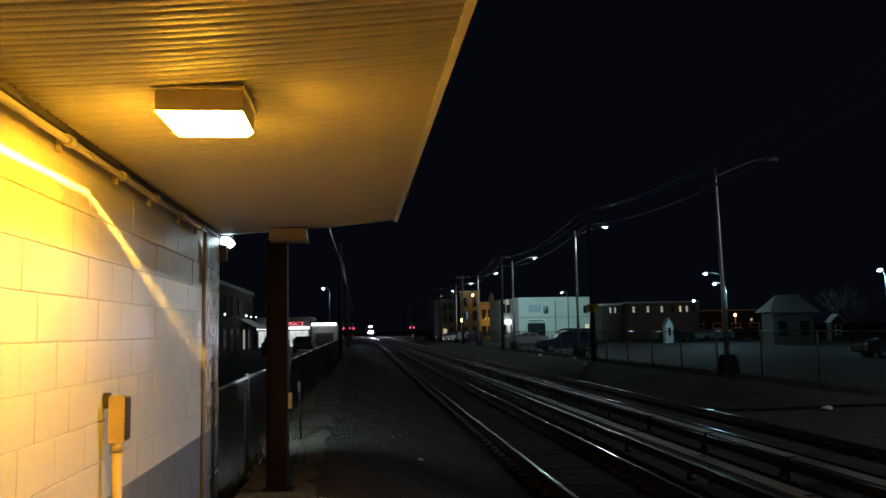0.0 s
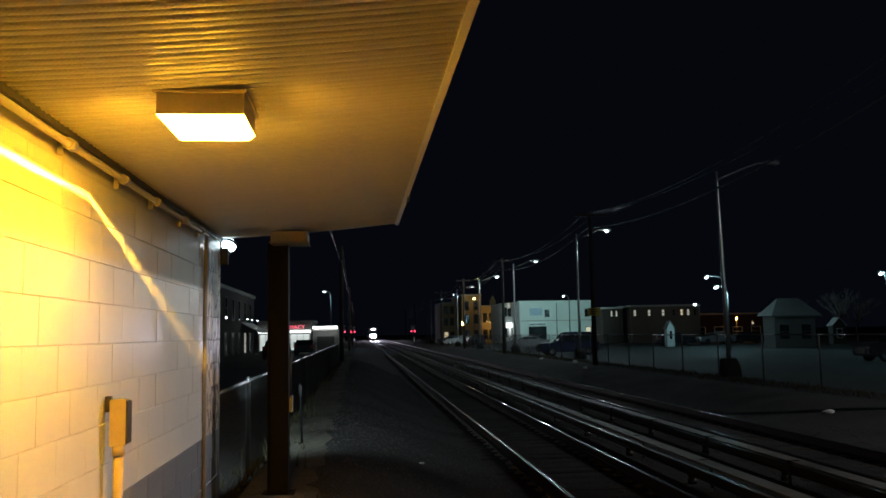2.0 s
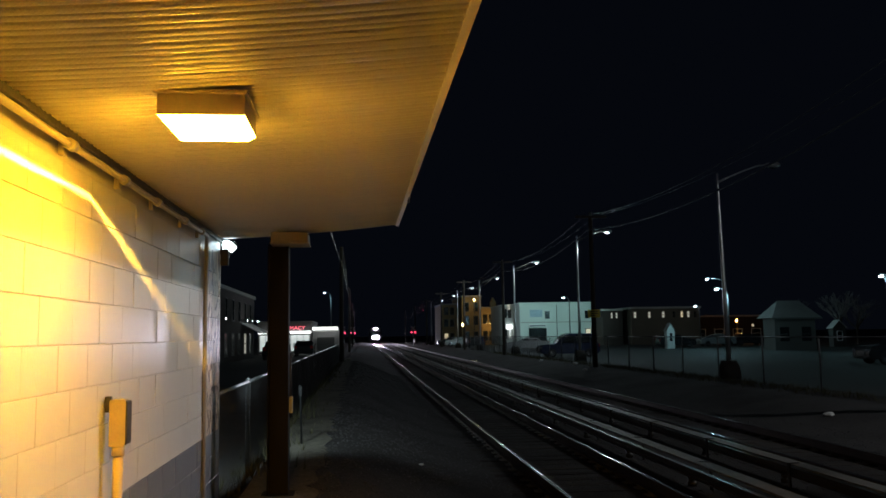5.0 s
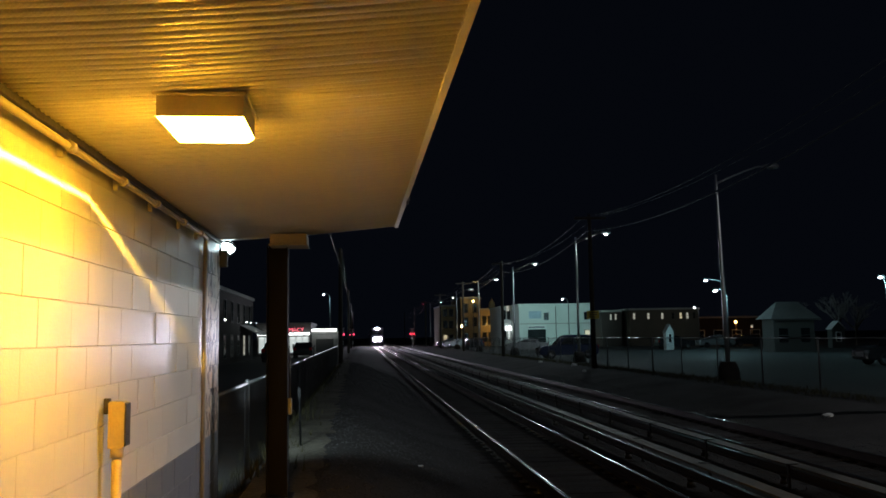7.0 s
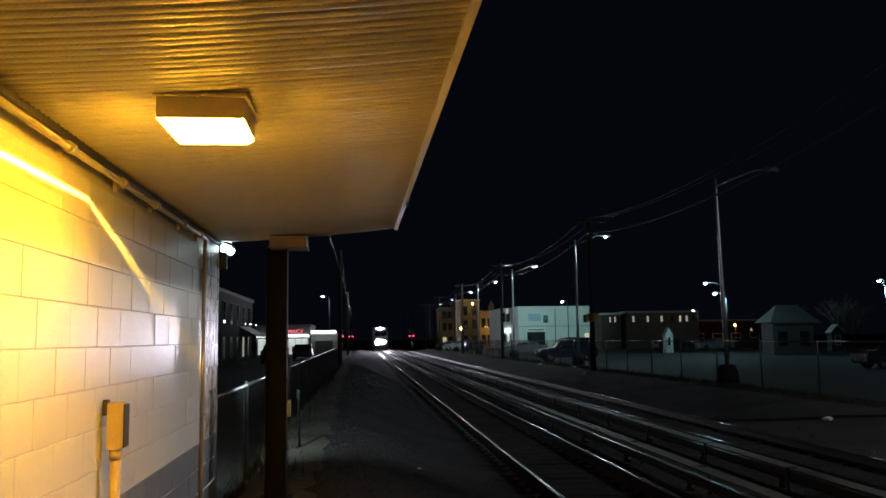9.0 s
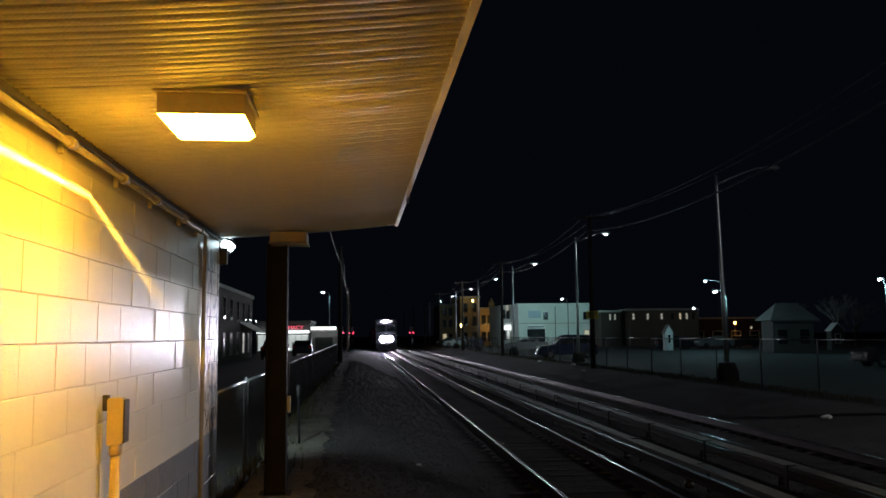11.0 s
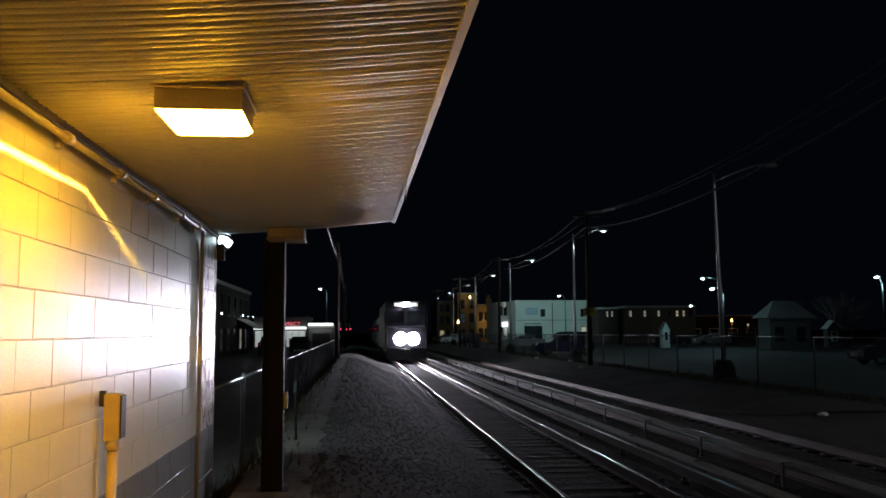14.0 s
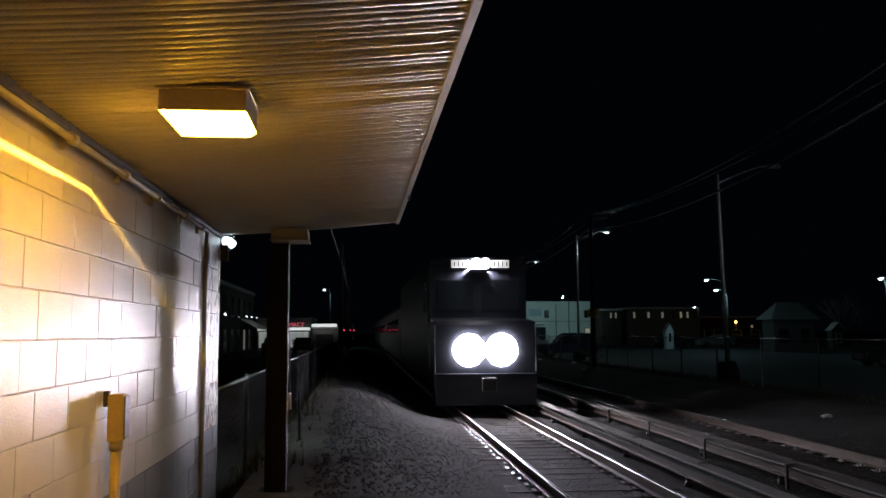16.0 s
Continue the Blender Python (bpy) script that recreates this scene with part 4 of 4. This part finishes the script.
for k in range(6):
    window(t, 55 + 3.3 * k, 140, 1.0, 1.6, 1.5, M_GLASS)


def build_gable_house(x0, x1, y0, y1, eaves, ridge, wall_mat, roof_mat, label, windows=(), over=0.4):
    g = ground_z(x0, y0) - 0.15
    t = thing("house", pose(0, 0, 0), label, "house")
    bm = B()
    xm = (x0 + x1) / 2
    prism(bm, [(x0, g), (x1, g), (x1, eaves), (xm, ridge), (x0, eaves)], "y", y0, y1)
    part("wall", bm, wall_mat, t)
    s = (ridge - eaves) / (xm - x0)
    for k in (-1, 1):
        bm = B()
        xo = xm + k * (xm - x0 + over)
        prism(bm, [(xm, ridge + 0.02), (xo, eaves - over * s + 0.02), (xo, eaves - over * s + 0.02 + over * 0.3), (xm, ridge + 0.02 + over * 0.3)], "y", y0 - over, y1 + over)
        part("roof", bm, roof_mat, t)
    for x, z, w, h, m in windows:
        window(t, x, y0, z, w, h, m)
    return t


def build_hip_house(x0, x1, y0, y1, eaves, ridge, label):
    g = ground_z(x0, y0) - 0.15
    t = thing("house", pose(0, 0, 0), label, "house")
    bm = B()
    box(bm, x0, x1, y0, y1, g, eaves)
    part("wall", bm, M_SIDING, t)
    bm = B()
    o, ym, r = 0.45, (y0 + y1) / 2, (y1 - y0) * 0.42
    e = [bm.verts.new(p) for p in ((x0 - o, y0 - o, eaves - 0.05), (x1 + o, y0 - o, eaves - 0.05), (x1 + o, y1 + o, eaves - 0.05), (x0 - o, y1 + o, eaves - 0.05))]
    a, b = bm.verts.new((x0 + r, ym, ridge)), bm.verts.new((x1 - r, ym, ridge))
    bm.faces.new((e[0], e[1], b, a))
    bm.faces.new((e[1], e[2], b))
    bm.faces.new((e[2], e[3], a, b))
    bm.faces.new((e[3], e[0], a))
    bm.faces.new(e[::-1])
    part("roof", bm, M_SHINGLE, t, "pale shingled hip roof")
    bm = B()
    box(bm, x0 - o, x1 + o, y0 - o - 0.05, y0 - o, eaves - 0.2, eaves - 0.04)
    part("gutter", bm, M_SIDING, t)
    for x in (x0 + 0.9, x1 - 0.9):
        window(t, x, y0, 1.2, 0.9, 1.3, M_GLASS, frame_mat=M_SIDING)


build_hip_house(37.85, 41.75, 74, 76.2, 3.4, 4.95, "grey-sided house with a low hip roof")
build_gable_house(33.65, 34.5, 90, 90.8, 2.45, 3.15, M_STUCCO_WHITE, M_SHINGLE, "small white gabled shed", ((34.08, 1.2, 0.3, 0.9, M_GLASS),), 0.12)
build_gable_house(49.9, 51.3, 85, 85.9, 2.45, 3.15, M_SIDING, M_WHITE, "small house with a pale gable", ((50.6, 1.1, 0.5, 0.9, M_GLASS),), 0.15)
# street side
t = build_block_building("brick_shop_building", -24, -9.4, 45, 78, 5.7, M_BRICK_RED, "dark two-storey brick building along the street")
for k in range(9):
    y = 48 + 3.4 * k
    window(t, -9.4, y, 3.6, 1.0, 1.5, M_GLASS, face="x", frame_mat=M_SIDING)
    if k > 3:
        window(t, -9.4, y, 1.0, 1.3, 1.6, M_LITDIM if k in (7,) else M_GLASS, face="x", frame_mat=M_SIDING)
for k in range(3):
    bm = B()
    y0 = 70 + 2.4 * k
    n = 5
    for j in range(n):
        a = y0 + 2.2 * j / n
        prism(bm, [(-9.39, 3.5), (-8.0, 2.75), (-8.0, 2.68), (-9.39, 3.42)], "y", a, a + 2.2 / n * 0.5)
    part("awning_stripe", bm, M_WHITE, t, "white awning stripes")
    bm = B()
    prism(bm, [(-9.39, 3.40), (-8.02, 2.66), (-8.02, 2.62), (-9.39, 3.36)], "y", y0, y0 + 2.2)
    part("awning", bm, M_BLACK, t, "dark awning")
for y in (69.5, 72.5, 76.5):
    bm = B()
    tube(bm, [(-9.38, y, 3.75), (-9.0, y, 3.8), (-8.9, y, 3.7)], [0.03, 0.03, 0.09], 8)
    w = part("wall_lamp", bm, M_IRON, t)
    bm = B()
    disc(bm, (-8.9, y, 3.69), 0.05, (0.2, -0.5, -1), 12, 0.05)
    part("lens", bm, M_LED, w, "glowing lens")

t = build_block_building("drugstore", -12.2, -5.7, 105, 118, 3.95, M_SIDING, "low drugstore with a glowing red sign and lit front", M_SIDING)
bm = B()
box(bm, -12.0, -5.9, 104.9, 104.995, 0.6, 2.5)
part("shop_window", bm, M_SHOP, t, "bright shop front")
bm = B()
box(bm, -12.1, -5.8, 104.5, 104.99, 2.7, 3.0, 0.02)
part("lit_fascia", bm, M_SIGNWHITE, t, "glowing white fascia over the shop front")
for k in range(9):
    bm = B()
    box(bm, -12.0 + 0.75 * k, -11.92 + 0.75 * k, 104.83, 104.89, 0.5, 2.5)
    part("mullion", bm, M_ALU, t)
bm = B()
box(bm, -7.9, -6.3, 104.80, 104.88, 0.95, 1.6, 0.01)
part("window_poster", bm, M_WHITE, t)
curve = bpy.data.curves.new("sign_letters", "FONT")
curve.body, curve.size, curve.extrude, curve.align_x = "PHARMACY", 0.68, 0.03, "RIGHT"
ob = new("sign_letters", curve)
ob.matrix_basis = pose(-6.5, 104.9, 3.14, 90, 0, 0)
curve.materials.append(M_SIGNRED)
ob.parent = t
t = build_block_building("lit_canopy_store", -5.5, -2.3, 104, 116, 2.8, M_CONCRETE, "low store with a glowing white canopy band", M_CONCRETE)
bm = B()
box(bm, -5.5, -2.5, 103.3, 103.95, 3.1, 3.42, 0.03)
part("canopy_band", bm, M_SIGNWHITE, t, "glowing white canopy band")
bm = B()
box(bm, -5.0, -2.9, 103.9, 103.99, 0.6, 2.2, 0.02)
part("roller_door", bm, M_SIDING, t)


# ------------------------------------------------------------------ parked cars
def build_car(m, paint, label, long=4.6, high=1.75, group="parked cars", kind="suv"):
    t = thing("parked_car", m, label, "car", group=group)
    L, H = long / 2, high
    lower = [(-L, 0.42), (-L + 0.08, 0.28), (L - 0.1, 0.28), (L, 0.42), (L - 0.03, 0.78), (L - 0.18, 0.95), (L * 0.42, 1.05), (-L + 0.05, 1.06), (-L, 0.9)]
    bm = B()
    prism(bm, lower, "y", -0.9, 0.9)
    bmesh.ops.bevel(bm, geom=bm.edges[:], offset=0.05, segments=2, affect="EDGES")
    part("body", bm, paint, t)
    top = [(-L + 0.12, 1.04), (L * 0.45, 1.04), (L * 0.12, H - 0.06), (-0.1, H), (-L + 0.45, H - 0.03)] if kind == "suv" else \
          [(-L + 0.75, 1.04), (L * 0.42, 1.04), (L * 0.1, H - 0.05), (-0.15, H), (-L + 1.25, H - 0.05)]
    bm = B()
    prism(bm, top, "y", -0.78, 0.78)
    bmesh.ops.bevel(bm, geom=bm.edges[:], offset=0.06, segments=2, affect="EDGES")
    part("cabin", bm, paint, t)
    for s in (-1, 1):
        for a, b in ((-L + 0.55 if kind == "suv" else -L + 1.25, -0.45), (-0.38, L * 0.28)):
            bm = B()
            y0, y1 = sorted((s * 0.77, s * 0.792))
            prism(bm, [(a, 1.12), (b, 1.12), (min(b, L * 0.12), H - 0.14), (a + 0.12, H - 0.14)], "y", y0, y1)
            part("side_window", bm, M_GLASS, t)
        bm = B()
        box(bm, L - 0.16, L + 0.005, *sorted((s * 0.5, s * 0.86)), 0.66, 0.82, 0.02)
        part("headlight", bm, M_CHROME, t)
        bm = B()
        box(bm, -L - 0.01, -L + 0.08, *sorted((s * 0.62, s * 0.88)), 0.75, 1.02, 0.02)
        part("tail_light", bm, M_TAIL, t)
        bm = B()
        box(bm, L * 0.3, L * 0.3 + 0.14, *sorted((s * 0.9, s * 1.04)), 1.04, 1.18, 0.02)
        part("mirror", bm, paint, t)
        for wx in (-L + 0.85, L - 0.9):
            bm = B()
            tube(bm, [(wx, s * 0.70, 0.34), (wx, s * 0.74, 0.34), (wx, s * 0.90, 0.34), (wx, s * 0.925, 0.34)], [0.3, 0.345, 0.345, 0.31], 20)
            w = part("wheel", bm, M_TYRE, t)
            bm = B()
            disc(bm, (wx, s * 0.928, 0.34), 0.21, (0, s, 0), 14, 0.015)
            part("rim", bm, M_CHROME, w)
    bm = B()
    prism(bm, [(L * 0.43, 1.1), (L * 0.44, 1.12), (L * 0.16, H - 0.1), (L * 0.14, H - 0.12)], "y", -0.68, 0.68)
    part("windscreen", bm, M_GLASS, t)
    bm = B()
    box(bm, L - 0.06, L + 0.02, -0.45, 0.45, 0.45, 0.7, 0.02)
    part("grille", bm, M_BLACK, t)
    return t


def on_lot(x, y, turn):
    return pose(x, y, ground_z(x, y) + 0.012, 0, 0, turn)


build_car(on_lot(16.5, 66, 180), M_CARBLUE, "dark blue sport utility vehicle parked in the lot", 4.7, 1.85)
build_car(on_lot(29.0, 42.5, 176), M_CARDARK, "dark sport utility vehicle parked in the lot", 5.0, 2.08)
build_car(on_lot(18.5, 92, 172), M_CARSILVER, "silver sedan parked behind the fence", 4.6, 1.45, kind="sedan")
build_car(on_lot(43.5, 100, 180), M_CARSILVER, "pale sedan parked far across the lot", 4.5, 1.45, kind="sedan")
build_car(on_lot(48.2, 101, 0), M_CARDARK, "dark sedan parked far across the lot", 4.5, 1.45, kind="sedan")
build_car(on_lot(36.5, 95, 0), M_CARDARK, "dark hatchback parked far across the lot", 4.3, 1.5)
for k, (x, y) in enumerate(((16.0, 118), (15.8, 134), (19.5, 138), (16.2, 150))):
    build_car(on_lot(x, y, 90 + 90 * (k % 2)), (M_CARDARK, M_CARSILVER, M_CARBLUE, M_CARDARK)[k], "car parked beyond the fence near the lamps", 4.5, 1.5, kind="sedan")
build_car(pose(-6.4, 68, ground_z(-6.4, 68) + 0.03, 0, 0, 90), M_CARDARK, "dark car parked on the street by the shops", 4.5, 1.5, kind="sedan")
build_car(pose(-5.2, 84, ground_z(-5.2, 84) + 0.03, 0, 0, 90), M_CARDARK, "dark car parked on the street near the drugstore", 4.5, 1.5, kind="sedan")


# ------------------------------------------------------------------ grade crossing beyond
def build_crossing(x, y, label):
    t = thing("crossing_signal", pose(x, y, ground_z(x, y)), label, "railway signal", group="grade crossing signals")
    bm = B()
    tube(bm, [(0, 0, 0), (0, 0, 4.0)], 0.07, 10)
    part("mast", bm, M_ALU, t)
    for a in (-45, 45):
        bm = B()
        box(bm, -0.6, 0.6, -0.10, -0.08, -0.11, 0.11, 0.005)
        o = part("crossbuck_board", bm, M_WHITE, t)
        o.matrix_basis = pose(0, -0.02 if a > 0 else 0, 3.6, 0, a, 0)
    for s in (-0.4, 0.4):
        bm = B()
        tube(bm, [(s, -0.05, 2.75), (s, -0.2, 2.75)], 0.26, 16)
        k = part("signal_head", bm, M_BLACK, t)
        bm = B()
        disc(bm, (s, -0.21, 2.75), 0.15, (0, -1, 0), 16, 0.03)
        part("red_lens", bm, M_REDSIG, k, "glowing red lens")
    bm = B()
    box(bm, 0.1, 0.35, -0.2, 0.2, 0.6, 1.4, 0.02)
    part("gate_box", bm, M_ALU, t)
    return t


build_crossing(11.9, 185, "railway crossing signal with glowing red lights")
build_crossing(-1.2, 190, "railway crossing signal with glowing red lights")
build_crossing(-3.2, 178, "railway crossing signal with glowing red lights")


# ------------------------------------------------------------------ trees, weeds, stones, litter
def build_tree(x, y, h, seed, label):
    rnd = random.Random(seed)
    t = thing("bare_tree", pose(x, y, ground_z(x, y)), label, "tree")
    trunk, twigs = B(), B()

    def grow(p, way, length, r, level):
        q = p + way * length
        mid = p + way * length * 0.5 + Vector((rnd.uniform(-1, 1), rnd.uniform(-1, 1), 0)) * length * 0.06
        tube(trunk if level < 2 else twigs, [p, mid, q], [r, r * 0.8, r * 0.6], 6 if level < 2 else 3, False)
        if level >= 5:
            return
        for _ in range(3 if level else 5):
            w = (way + Vector((rnd.uniform(-1, 1), rnd.uniform(-1, 1), rnd.uniform(-0.25, 0.6))) * 0.75).normalized()
            grow(p + way * length * rnd.uniform(0.55, 1.0), w, length * rnd.uniform(0.55, 0.8), r * 0.55, level + 1)
    grow(Vector((0, 0, -0.1)), Vector((0, 0, 1)), h * 0.3, h * 0.025, 0)
    part("trunk", trunk, M_WOODPOLE, t)
    part("crown", twigs, M_LEAF, t, "fine bare twigs")


build_tree(58.5, 98, 9.0, 3, "bare winter tree behind the houses")
build_tree(62.5, 101, 8.5, 9, "bare winter tree behind the houses")
build_tree(56, 104, 7.5, 5, "bare winter tree behind the houses")


def scatter_stones():
    rnd = random.Random(11)
    verts, faces = [], []

    def stone(x, y, s):
        z = ground_z(x, y)
        base = len(verts)
        a0 = rnd.uniform(0, 6.28)
        for k in range(4):
            a = a0 + k * 1.571 + rnd.uniform(-0.4, 0.4)
            verts.append((x + s * math.cos(a), y + s * math.sin(a), z - 0.3 * s))
        for k in range(4):
            a = a0 + 0.4 + k * 1.571 + rnd.uniform(-0.4, 0.4)
            verts.append((x + 0.6 * s * math.cos(a), y + 0.6 * s * math.sin(a), z + s * rnd.uniform(0.22, 0.5)))
        for k in range(4):
            j = (k + 1) % 4
            faces.append((base + k, base + j, base + 4 + j, base + 4 + k))
        faces.append((base + 4, base + 5, base + 6, base + 7))
    for _ in range(42000):
        y = 4.5 + 45 * rnd.random() ** 1.8
        x = tx(rnd.uniform(-0.6, 10.5), y)
        stone(x, y, rnd.uniform(0.008, 0.02) * (1 + y * 0.015))
    me = bpy.data.meshes.new("ballast")
    me.from_pydata(verts, [], faces)
    me.materials.append(M_STONE)
    tagged(new("ballast", me), "loose dark ballast stones between and beside the rails", "gravel", kind="stuff")


scatter_stones()


def scatter_weeds():
    rnd = random.Random(5)
    verts, faces = [], []
    for _ in range(2600):
        if rnd.random() < 0.75:
            y = 14 + 70 * rnd.random()
            x = 13.7 + rnd.gauss(0, 0.35)
        else:
            y = 9 + 40 * rnd.random() ** 1.5
            x = -1.2 + rnd.gauss(0, 0.22)
        z = ground_z(x, y)
        for _ in range(4):
            h, a = rnd.uniform(0.06, 0.24), rnd.uniform(0, 6.28)
            dx, dy = math.cos(a), math.sin(a)
            b = len(verts)
            verts += [(x - dy * 0.008, y + dx * 0.008, z - 0.01), (x + dy * 0.008, y - dx * 0.008, z - 0.01), (x + dx * h * 0.5, y + dy * h * 0.5, z + h)]
            faces.append((b, b + 1, b + 2))
    me = bpy.data.meshes.new("dry_weeds")
    me.from_pydata(verts, [], faces)
    me.materials.append(M_GRASS)
    tagged(new("dry_weeds", me), "thin dry weeds along the fences", "weeds", kind="stuff")


scatter_weeds()


def scatter_pebbles():
    rnd = random.Random(21)
    verts, faces = [], []
    for _ in range(520):
        y = 5.5 + 30 * rnd.random() ** 1.6
        x = tx(rnd.uniform(-0.6, 2.3), y)
        z, s, b = ground_z(x, y), rnd.uniform(0.006, 0.017), len(verts)
        for k in range(5):
            a = k * 1.257 + rnd.uniform(-0.4, 0.4)
            verts.append((x + s * math.cos(a), y + s * math.sin(a), z + rnd.uniform(0.004, 0.012)))
        verts.append((x, y, z + rnd.uniform(0.012, 0.022)))
        verts.append((x, y, z - 0.01))
        for k in range(5):
            faces.append((b + k, b + (k + 1) % 5, b + 5))
            faces.append((b + (k + 1) % 5, b + k, b + 6))
    me = bpy.data.meshes.new("pale_pebbles")
    me.from_pydata(verts, [], faces)
    me.materials.append(M_SHARD)
    tagged(new("pale_pebbles", me), "pale glassy pebbles and bits scattered on the dark ground", "gravel", kind="stuff")


scatter_pebbles()


def build_litter(x, y, s, seed, label="crumpled white paper litter on the ground"):
    rnd = random.Random(seed)
    bm = B()
    bmesh.ops.create_icosphere(bm, subdivisions=2, radius=s)
    for v in bm.verts:
        v.co = Vector((v.co.x * 1.3, v.co.y, v.co.z * 0.6)) * rnd.uniform(0.65, 1.1)
    ob = tagged(part("paper_litter", bm, M_LITTER), label, "litter", group="litter")
    ob.location = (x, y, ground_z(x, y) + s * 0.4)


for k, (x, y, s) in enumerate(((11.2, 19.5, 0.11), (12.9, 50, 0.16), (11.9, 44, 0.10), (0.45, 8.6, 0.03), (0.9, 12.5, 0.035), (-0.3, 7.4, 0.04), (12.6, 58, 0.12), (5.8, 60, 0.08))):
    build_litter(x, y, s, k)


def motions():
    times = [i * 0.25 for i in range(65)]
    ang = -math.degrees(math.atan(SKEW))

    def at(y):
        return pose(tx(3.497, y), y, 0, 0, 0, ang)
    walk(LOCO, [(t, at(train_distance(t))) for t in times])
    for k, c in enumerate(COACHES):
        walk(c, [(t, at(train_distance(t) + 20.2 + 26.3 * k)) for t in times])


motions()
